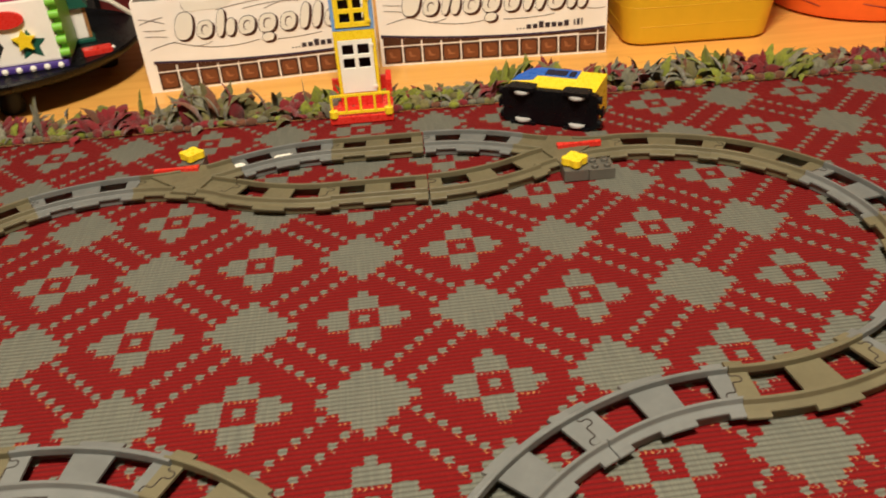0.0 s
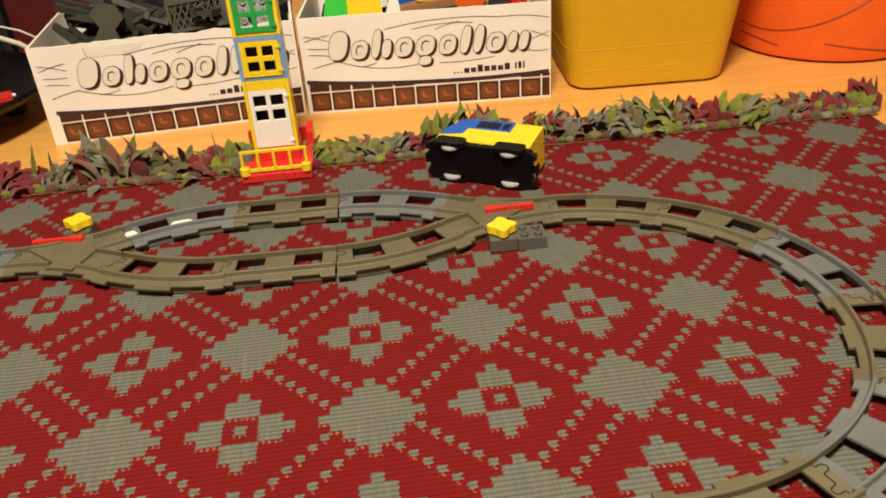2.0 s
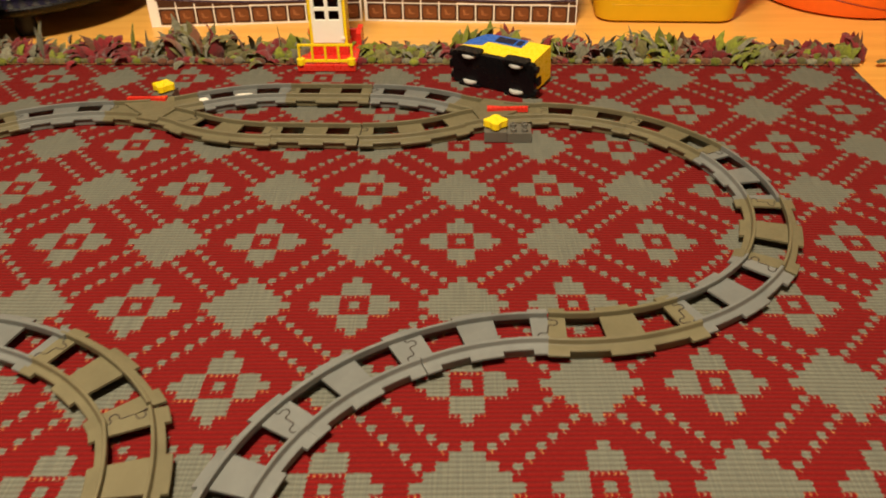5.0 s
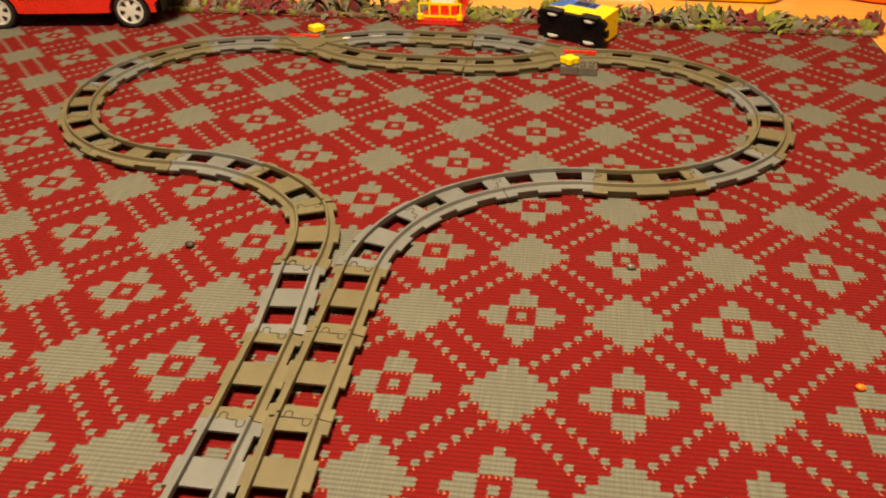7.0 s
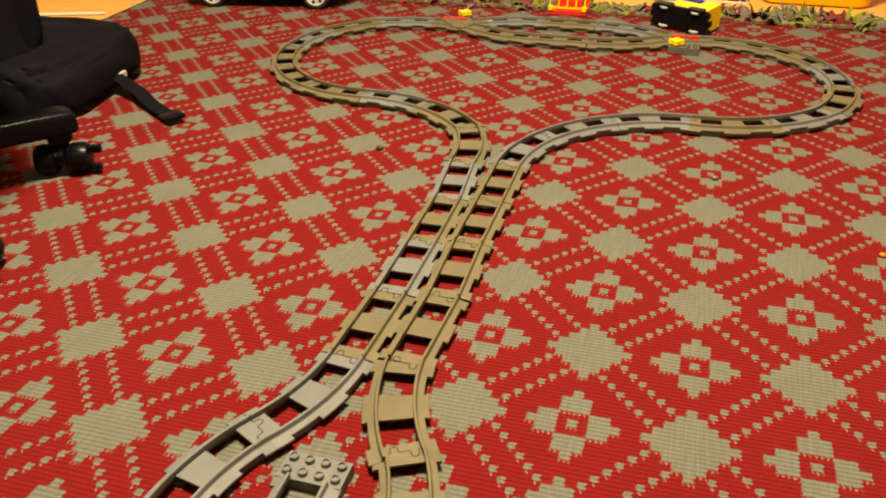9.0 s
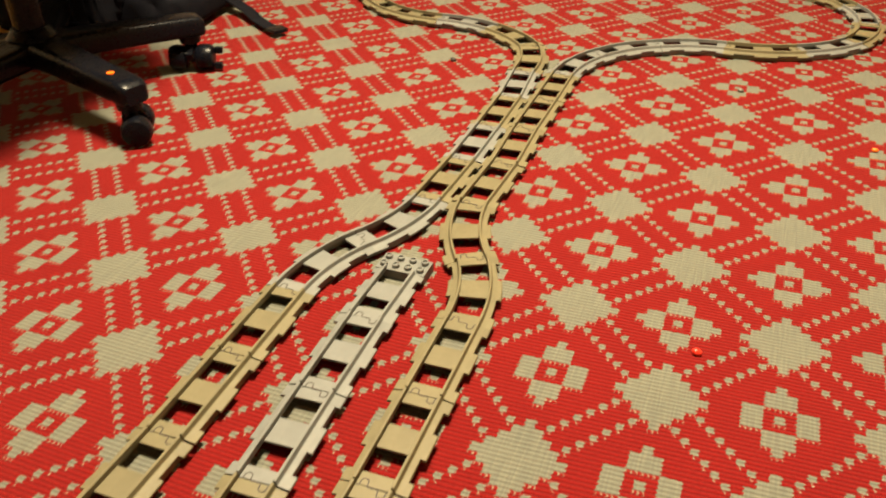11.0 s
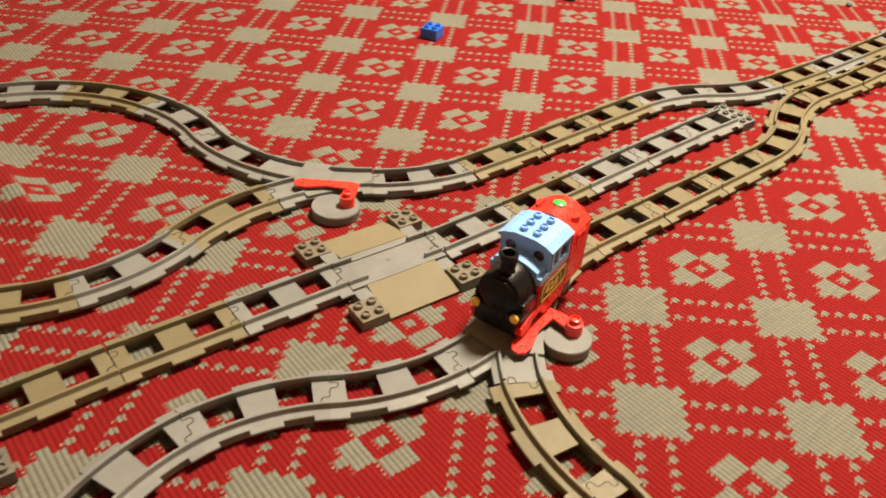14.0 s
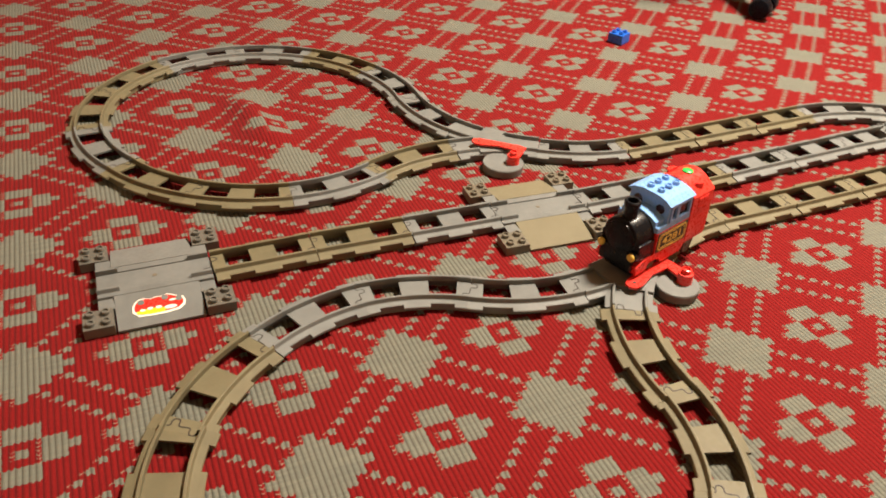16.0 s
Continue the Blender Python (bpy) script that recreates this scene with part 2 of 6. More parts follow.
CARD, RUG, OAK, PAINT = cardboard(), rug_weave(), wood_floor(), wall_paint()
YARNS = [leaf_chenille(f"{word}_chenille_yarn", c) for word, c in (("dark_red", (0.185, 0.016, 0.022)), ("green", (0.180, 0.205, 0.024)), ("grey", (0.185, 0.185, 0.130)), ("brown", (0.160, 0.066, 0.036)), ("olive", (0.145, 0.135, 0.050)))]
BAGCLOTH = fabric("black_backpack_cloth", (0.0032, 0.0033, 0.0050))

# ---- mesh helpers ----


def finish(bm, name, material, smooth=False, bevel=0.0):
    if bevel:
        bmesh.ops.bevel(bm, geom=[e for e in bm.edges if e.calc_face_angle(0) > 0.6], offset=bevel, segments=2, profile=0.6, affect="EDGES", clamp_overlap=True)
    bmesh.ops.recalc_face_normals(bm, faces=bm.faces[:])
    me = bpy.data.meshes.new(name)
    for f in bm.faces:
        f.smooth = smooth
    bm.to_mesh(me)
    bm.free()
    if smooth:
        me.set_sharp_from_angle(angle=radians(38))
    me.materials.append(material)
    return me


def part(name, bm, material, parent, label="", smooth=False, bevel=0.0):
    ob = new(name, finish(bm, name, material, smooth, bevel))
    ob.parent = parent
    return tagged(ob, label)


def share(name, me, parent, m=None):
    """One more part on a mesh that another part already has."""
    ob = new(name, me)
    ob.parent = parent
    if m is not None:
        ob.matrix_basis = m
    return ob


def thing(name, m, label, category, group="", kind=""):
    ob = new(name)
    ob.empty_display_size = 0.02
    ob.matrix_basis = m
    return tagged(ob, label, category, group, kind)


def box(bm, x0, x1, y0, y1, z0, z1):
    m = Matrix.LocRotScale(((x0 + x1) / 2, (y0 + y1) / 2, (z0 + z1) / 2), None, (x1 - x0, y1 - y0, z1 - z0))
    bmesh.ops.create_cube(bm, size=1, matrix=m)
    return bm


def boxes(*dims):
    bm = bmesh.new()
    for d in dims:
        box(bm, *d)
    return bm


def cyl(bm, r, z0, z1, x=0.0, y=0.0, r2=None, n=24, m=Matrix()):
    bmesh.ops.create_cone(bm, cap_ends=True, segments=n, radius1=r, radius2=r if r2 is None else r2, depth=z1 - z0, matrix=m @ Matrix.Translation((x, y, (z0 + z1) / 2)))
    return bm


def prism(bm, outline, lo, hi, axis="y"):
    """An outline in a plane, pushed along an axis: (x, z) for y, (x, y) for z, (y, z) for x."""
    def at(a, b, c):
        return {"y": (a, c, b), "z": (a, b, c), "x": (c, a, b)}[axis]
    lower = [bm.verts.new(at(a, b, lo)) for a, b in outline]
    upper = [bm.verts.new(at(a, b, hi)) for a, b in outline]
    k = len(outline)
    bm.faces.new(lower)
    bm.faces.new(upper[::-1])
    for i in range(k):
        bm.faces.new((lower[i], lower[(i + 1) % k], upper[(i + 1) % k], upper[i]))
    return bm


def rounded(x0, x1, y0, y1, r, n=5):
    """The outline of a rectangle with round corners."""
    out = []
    for cx, cy, a0 in ((x1 - r, y1 - r, 0), (x0 + r, y1 - r, 90), (x0 + r, y0 + r, 180), (x1 - r, y0 + r, 270)):
        for i in range(n + 1):
            a = radians(a0 + 90 * i / n)
            out.append((cx + r * math.cos(a), cy + r * math.sin(a)))
    return out


def lathe(bm, rings, n=32, m=Matrix()):
    """A turned body from (radius, z) pairs, closed below and above where the radius is 0."""
    loops = []
    for r, z in rings:
        loops.append([bm.verts.new(m @ Vector((r * math.cos(2 * math.pi * i / n), r * math.sin(2 * math.pi * i / n), z))) for i in range(n)])
    for a, b in zip(loops, loops[1:]):
        for i in range(n):
            bm.faces.new((a[i], a[(i + 1) % n], b[(i + 1) % n], b[i]))
    if rings[0][0] > 1e-4:
        bm.faces.new(loops[0][::-1])
    if rings[-1][0] > 1e-4:
        bm.faces.new(loops[-1])
    return bm


def tube(bm, points, r, n=8):
    """A round cable through points."""
    rings, pts = [], [Vector(p) for p in points]
    for i, p in enumerate(pts):
        way = (pts[min(i + 1, len(pts) - 1)] - pts[max(i - 1, 0)]).normalized()
        q = way.to_track_quat("Z", "Y").to_matrix()
        rings.append([bm.verts.new(p + q @ Vector((r * math.cos(2 * math.pi * k / n), r * math.sin(2 * math.pi * k / n), 0))) for k in range(n)])
    for a, b in zip(rings, rings[1:]):
        for k in range(n):
            bm.faces.new((a[k], a[(k + 1) % n], b[(k + 1) % n], b[k]))
    bm.faces.new(rings[0][::-1])
    bm.faces.new(rings[-1])
    return bm


def studs(bm, places, z, r=0.0047, h=0.0045):
    """Hollow round studs."""
    for x, y in places:
        lathe(bm, [(r, z), (r, z + h - 0.0006), (r - 0.0005, z + h), (r * 0.66, z + h), (r * 0.6, z + h - 0.002), (0.0001, z + h - 0.0021)], 14, Matrix.Translation((x, y, 0)))
    return bm


# ---- structure ----


def rug_height(x, y):
    h = 0.0012 * noise.noise(Vector((x * 2.3, y * 2.3, 0)))
    # a rucked fold inside the southern loop, and a smaller one beside it
    for cx, cy, ang, ln, wd, up in ((-0.50, -2.085, 6, 0.095, 0.026, 0.018), (-0.42, -2.075, 70, 0.05, 0.03, 0.006)):
        a, b = math.cos(radians(ang)), math.sin(radians(ang))
        dx, dy = x - cx, y - cy
        h += up * math.exp(-((dx * a + dy * b) / ln) ** 2 - ((dy * a - dx * b) / wd) ** 2)
    return h


# where the cloth is pulled out of square: place, and pull along both pattern axes
PULLS = [(-0.5, 0.2, 0.013, -0.048),
         (0.0, 0.2, -0.003, -0.008),
         (0.45, 0.2, 0.052, -0.031),
         (-0.5, -0.35, 0.007, 0.049),
         (0.0, -0.35, -0.055, 0.01),
         (0.45, -0.35, -0.129, -0.013),
         (-0.5, -0.9, -0.052, 0.059),
         (0.0, -0.9, -0.005, -0.021),
         (0.45, -0.9, 0.001, -0.008),
         (-0.5, -1.45, -0.032, 0.053),
         (0.0, -1.45, 0.071, 0.064),
         (0.45, -1.45, 0.034, -0.032),
         (-0.5, -2.0, -0.064, -0.049),
         (0.0, -2.0, -0.021, -0.07),
         (0.45, -2.0, -0.021, -0.015)]


def lattice(x, y):
    """The rug's own pattern coordinates."""
    a, b = x, y + 0.9
    u = -3.6091 + 4.3289 * a + 4.1855 * b - 0.0008 * a * a - 0.0009 * a * b + 0.0118 * b * b
    v = -3.6766 - 4.4257 * a + 4.1292 * b - 0.004 * a * a + 0.0046 * a * b - 0.0233 * b * b
    for cx, cy, du, dv in PULLS:
        g = math.exp(-((x - cx) ** 2 + (y - cy) ** 2) / 0.33 ** 2)
        u, v = u + du * g, v + dv * g
    return u, v


RUG_W, RUG_E, RUG_S, RUG_N = -1.30, 0.745, -3.0, 0.545


def build_rug():
    nx, ny = 150, 250
    xs, ys = np.linspace(RUG_W, RUG_E, nx), np.linspace(RUG_S, RUG_N, ny)
    verts, uvs = [], []
    for y in ys:
        for x in xs:
            edge = 0.012 * noise.noise(Vector((y * 3, 4, 0))) if x < RUG_W + 0.03 or x > RUG_E - 0.03 else 0
            verts.append((x + edge, y, rug_height(x, y) - 0.0008))
            uvs.append(lattice(x, y))
    faces = [(j * nx + i, j * nx + i + 1, (j + 1) * nx + i + 1, (j + 1) * nx + i) for j in range(ny - 1) for i in range(nx - 1)]
    # the turned-down rim gives the cloth its thickness
    ring = [i for i in range(nx)] + [j * nx + nx - 1 for j in range(1, ny)] + [(ny - 1) * nx + i for i in range(nx - 2, -1, -1)] + [j * nx for j in range(ny - 2, 0, -1)]
    low = len(verts)
    for r in ring:
        verts.append((verts[r][0], verts[r][1], -0.0055))
        uvs.append(uvs[r])
    k = len(ring)
    faces += [(ring[i], low + i, low + (i + 1) % k, ring[(i + 1) % k]) for i in range(k)]
    me = bpy.data.meshes.new("rug")
    me.from_pydata(verts, [], faces)
    layer = me.uv_layers.new(name="UVMap")
    idx = np.zeros(len(me.loops), dtype=np.int32)
    me.loops.foreach_get("vertex_index", idx)
    layer.data.foreach_set("uv", np.array(uvs, dtype=np.float32)[idx].ravel())
    for f in me.polygons:
        f.use_smooth = True
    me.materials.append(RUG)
    return tagged(new("rug", me), "red woven rug with grey stepped diamonds and dotted lines", "rug")


build_rug()

# oak boards of the floor, laid along the wall
FLOOR = -0.006
floor = tagged(new("floor"), "honey-coloured oak laminate floor of long boards", "floor", kind="structure")
ROOM = (-2.6, 2.3, -3.9, 1.75)


def build_floor():
    bed = part("floor_bed", boxes((ROOM[0], ROOM[1], ROOM[2], ROOM[3], FLOOR - 0.05, FLOOR - 0.0096)), OAK, floor)
    width, k = 0.19, 0
    y = ROOM[2]
    lengths = (1.2, 0.82, 1.02)
    meshes = {}
    while y < ROOM[3]:
        x, i = ROOM[0] - (k * 0.47) % 1.0, k
        while x < ROOM[1]:
            ln = lengths[i % 3]
            lo, hi, far = max(x, ROOM[0]), min(x + ln, ROOM[1]), min(y + width, ROOM[3])
            if hi - lo > 0.01:
                key = (round(hi - lo, 3), round(far - y, 3))
                if key not in meshes:
                    meshes[key] = finish(boxes((0, hi - lo - 0.0012, 0, far - y - 0.0012, -0.0095, 0)), "board", OAK, bevel=0.0006)
                share("board", meshes[key], floor, Matrix.Translation((lo, y, FLOOR)))
            x += ln
            i += 1
        y += width
        k += 1
    return bed


build_floor()


def build_room():
    x0, x1, y0, y1 = ROOM
    top = 2.4
    for name, dims in (("wall_north", (x0 - 0.12, x1 + 0.12, y1, y1 + 0.12, FLOOR - 0.05, top)), ("wall_south", (x0 - 0.12, x1 + 0.12, y0 - 0.12, y0, FLOOR - 0.05, top)),
                       ("wall_west", (x0 - 0.12, x0, y0, y1, FLOOR - 0.05, top)), ("wall_east", (x1, x1 + 0.12, y0, y1, FLOOR - 0.05, top))):
        tagged(new(name, finish(boxes(dims), name, PAINT)), "plain beige painted wall", "wall", kind="structure")
    tagged(new("ceiling", finish(boxes((x0, x1, y0, y1, top, top + 0.1)), "ceiling", PAINT)), "plain beige painted ceiling", "ceiling", kind="structure")


build_room()

# ---- toy railway ----
RADIUS, STRAIGHT, BEND = 0.256, 0.128, 30.0
TURN = {"S": 0, "L": 1, "R": -1}


def advance(x, y, h, turn):
    """The far end of a piece that starts at x, y with heading h (degrees)."""
    if turn == 0:
        return x + STRAIGHT * math.cos(radians(h)), y + STRAIGHT * math.sin(radians(h)), h
    chord, mid = 2 * RADIUS * math.sin(radians(BEND / 2)), radians(h + turn * BEND / 2)
    return x + chord * math.cos(mid), y + chord * math.sin(mid), h + turn * BEND


def route(start, turns, end=None):
    """Joints of a run of pieces; small kinks and play in the joints, as even as they can be, lead to the end."""
    n = len(turns)

    def run(k):
        x, y, h = start
        joints = [start]
        for i, c in enumerate(turns):
            nx, ny, h2 = advance(0, 0, h + k[i] * 1.5, TURN[c])
            x, y, h = x + nx * (1 + 0.012 * k[n + i]), y + ny * (1 + 0.012 * k[n + i]), h2
            joints.append((x, y, h))
        return joints
    k = np.zeros(2 * n)
    if end is not None:
        def miss(k):
            j = run(k)[-1]
            return np.array([(end[0] - j[0]) * 100, (end[1] - j[1]) * 100, ((end[2] - j[2] + 180) % 360 - 180) * 0.12])
        for _ in range(8):
            m = miss(k)
            jac = np.stack([(miss(k + 1e-4 * e) - m) / 1e-4 for e in np.eye(2 * n)], 1)
            k = k - jac.T @ np.linalg.solve(jac @ jac.T + 1e-6 * np.eye(3), m)
    return run(k)


def sweep(bm, stations, profile):
    """A closed profile of (offset to the left, height) along stations (x, y, heading)."""
    rings = []
    for x, y, h in stations:
        nx, ny = -math.sin(radians(h)), math.cos(radians(h))
        rings.append([bm.verts.new((x + nx * o, y + ny * o, z)) for o, z in profile])
    k = len(profile)
    for a, b in zip(rings, rings[1:]):
        for i in range(k):
            bm.faces.new((a[i], a[(i + 1) % k], b[(i + 1) % k], b[i]))
    bm.faces.new(rings[0][::-1])
    bm.faces.new(rings[-1])
    return bm


def along(turn, s0, s1, n, length=STRAIGHT):
    """Stations of a piece that starts at the origin towards +x, from s0 to s1 of its length."""
    out = []
    for i in range(n + 1):
        s = s0 + (s1 - s0) * i / n
        if turn == 0:
            out.append((s * length, 0, 0))
        else:
            a = radians(BEND * s)
            out.append((RADIUS * math.sin(a), turn * RADIUS * (1 - math.cos(a)), turn * BEND * s))
    return out


RAIL_TOP, SLEEPER_TOP = 0.0190, 0.0126


def rail_profile(side):
    """Moulded rail: an upright lip with a sloping outer face and a flange, hollow below, on an outer wall."""
    p = [(0.0168, 0.0116), (0.0168, 0.0183), (0.0173, RAIL_TOP), (0.0191, RAIL_TOP), (0.0198, 0.0184), (0.0207, 0.0138), (0.0215, 0.0131), (0.0266, 0.0122), (0.0273, 0.0115), (0.0273, 0.0098), (0.0268, 0.0094), (0.0248, 0.0092), (0.0248, 0.0006), (0.0233, 0.0006), (0.0233, 0.0104), (0.0185, 0.0112)]
    return [(side * o, z) for o, z in p]


def tab_profile(side):
    p = [(0.0250, 0.0093), (0.0262, 0.01225), (0.0318, 0.0114), (0.0326, 0.0107), (0.0326, 0.0088), (0.0321, 0.0083)]
    return [(side * o, z) for o, z in p]


SLEEPER = [(-0.0167, 0.0102), (-0.0167, SLEEPER_TOP), (0.0167, SLEEPER_TOP), (0.0167, 0.0102)]


def tongue(bm, x, way):
    """The jigsaw joint of two pieces: a tongue on one half and a socket on the other, cut as a dark groove."""
    lobe = [(0.0, 0.0164), (0.0002, 0.0138), (0.0020, 0.0130), (0.0052, 0.0134), (0.0078, 0.0122), (0.0086, 0.0096), (0.0078, 0.0070), (0.0052, 0.0058), (0.0020, 0.0060), (0.0002, 0.0048), (0.0, 0.0)]
    pts = lobe + [(-a, -b) for a, b in lobe[-2::-1]]
    for (a, b), (c, d) in zip(pts, pts[1:]):
        dx, dy = c - a, d - b
        ln = math.hypot(dx, dy)
        ox, oy = -dy / ln * 0.0006, dx / ln * 0.0006
        quad = [(a + ox, b + oy), (a - ox, b - oy), (c - ox, d - oy), (c + ox, d + oy)]
        prism(bm, [(x + way * p, q) for p, q in quad], SLEEPER_TOP - 0.0005, SLEEPER_TOP + 0.00025, "z")
    return bm


def build_track(name, turn, material, label):
    t = thing(name, Matrix(), label, "toy track", "toy railway tracks")
    n = 1 if turn == 0 else 6
    for side in (1, -1):
        bm = sweep(bmesh.new(), along(turn, 0.0035, 0.9965, max(n, 1) * 2), rail_profile(side))
        rail = part("rail", bm, material, t)
        for s0, s1 in ((0.0035, 0.128), (0.368, 0.632), (0.872, 0.9965)):
            part("side_tab", sweep(bmesh.new(), along(turn, s0, s1, 3), tab_profile(side)), material, rail)
    for s0, s1 in ((-0.0002, 0.122), (0.372, 0.628), (0.878, 1.0002)):
        part("sleeper", sweep(bmesh.new(), along(turn, s0, s1, 3), SLEEPER), material, t)
    part("joint_groove", tongue(bmesh.new(), 0.0, 1), PAPER, t, "dark jigsaw groove of the joint")
    return t


WORDS = {TAN: "tan-grey", GREY: "light grey"}
PROTO = {}
for material in (TAN, GREY):
    PROTO["S", material] = build_track("straight_track", 0, material, f"{WORDS[material]} plastic straight toy track lying on the rug")
    for c in "LR":
        PROTO[c, material] = build_track("curved_track", TURN[c], material, f"{WORDS[material]} plastic curved toy track lying on the rug")
USED = set()


def lay(joints, turns, colours):
    """Lays rigid pieces from joint to joint."""
    for (x0, y0, h0), (x1, y1, h1), c, k in zip(joints, joints[1:], turns, colours):
        nx, ny, _ = advance(0, 0, 0, TURN[c])
        chord, bearing = math.hypot(nx, ny), math.atan2(ny, nx)
        real, way = math.hypot(x1 - x0, y1 - y0), math.atan2(y1 - y0, x1 - x0)
        stretch = real / chord
        m = Matrix.Translation((x0, y0, rug_height((x0 + x1) / 2, (y0 + y1) / 2) * 0.3)) @ Matrix.Rotation(way - bearing, 4, "Z") @ Matrix.Diagonal((stretch, 1 + (stretch - 1) * (c != "S"), 1, 1))
        key = (c, GREY if k == "g" else TAN)
        if key in USED:
            copy_thing(PROTO[key], m)
        else:
            PROTO[key].matrix_basis = m
            USED.add(key)


# Where the switches stand: x, y, heading into the points.
SIDING_WEST, SIDING_EAST = (-0.437, 0.306, 0.0), (0.211, 0.302, 180.0)
POINTS_LOOP, POINTS_SOUTH = (-0.253, -1.703, -120.0), (0.038, -1.699, -60.0)


def ends(at):
    """Left and right far ends of a switch."""
    return advance(*at, 1), advance(*at, -1)


def back(j):
    return j[0], j[1], j[2] + 180


WEST_L, WEST_R = ends(SIDING_WEST)
EAST_L, EAST_R = ends(SIDING_EAST)
LOOP_L, LOOP_R = ends(POINTS_LOOP)
SOUTH_L, SOUTH_R = ends(POINTS_SOUTH)

RUNS = [
    ((-0.154, -0.451, 97), "LL", (-0.289, -0.232, 157), "tt"),
    ((-0.289, -0.232, 157), "LRRRRRR", SIDING_WEST, "gtttgtg"),
    ((-0.154, -0.451, -86), "SS", (-0.140, -0.704, -89), "gt"),
    ((-0.140, -0.704, -89), "SS", (-0.144, -0.961, -92), "gt"),
    ((-0.144, -0.961, -90), "RL", (-0.217, -1.215, -90), "gg"),
    ((-0.217, -1.215, -90), "SSS", (-0.210, -1.584, -90), "ttt"),
    ((-0.210, -1.584, -90), "R", POINTS_LOOP, "g"),
    (LOOP_L, "LRRRR", (-0.519, -2.329, -180), "tgttg"),
    ((-0.519, -2.329, -180), "RRRRRRL", back(LOOP_R), "ttggtgg"),
    ((-0.081, -0.444, 92), "RRR", (0.189, -0.189, 0), "ggg"),
    ((0.189, -0.189, 0), "LLL", (0.463, 0.054, 90), "tgt"),
    ((0.463, 0.054, 90), "LLL", SIDING_EAST, "gtt"),
    ((-0.081, -0.444, -89), "SS", (-0.080, -0.694, -90), "tt"),
    ((-0.080, -0.694, -90), "SS", (-0.080, -0.954, -92), "tt"),
    ((-0.080, -0.954, -90), "LR", (-0.004, -1.204, -90), "tt"),
    ((-0.004, -1.204, -90), "SSS", (0.001, -1.572, -90), "ttt"),
    ((0.001, -1.572, -90), "L", POINTS_SOUTH, "t"),
    (SOUTH_L, "LR", (0.382, -1.851, -30), "tt"),
    ((0.382, -1.851, -30), "R", None, "t"),
    (SOUTH_R, "RLLL", (0.137, -2.282, -30), "gggt"),
    ((0.137, -2.282, -30), "L", None, "t"),
    (WEST_L, "RSR", back(EAST_R), "gtg"),
    (WEST_R, "LSL", back(EAST_L), "ttt"),
    ((-0.109, -1.233, -90), "SSSS", (-0.095, -1.725, -90), "ggtg"),
    ((-0.103, -1.849, -90), "SSS", (-0.111, -2.216, -90), "gtt"),
]
for start, turns, end, colours in RUNS:
    lay(route(start, turns, end), turns, colours)


def place2d(at, z=0.0):
    return Matrix.Translation((at[0], at[1], z)) @ Matrix.Rotation(radians(at[2]), 4, "Z")


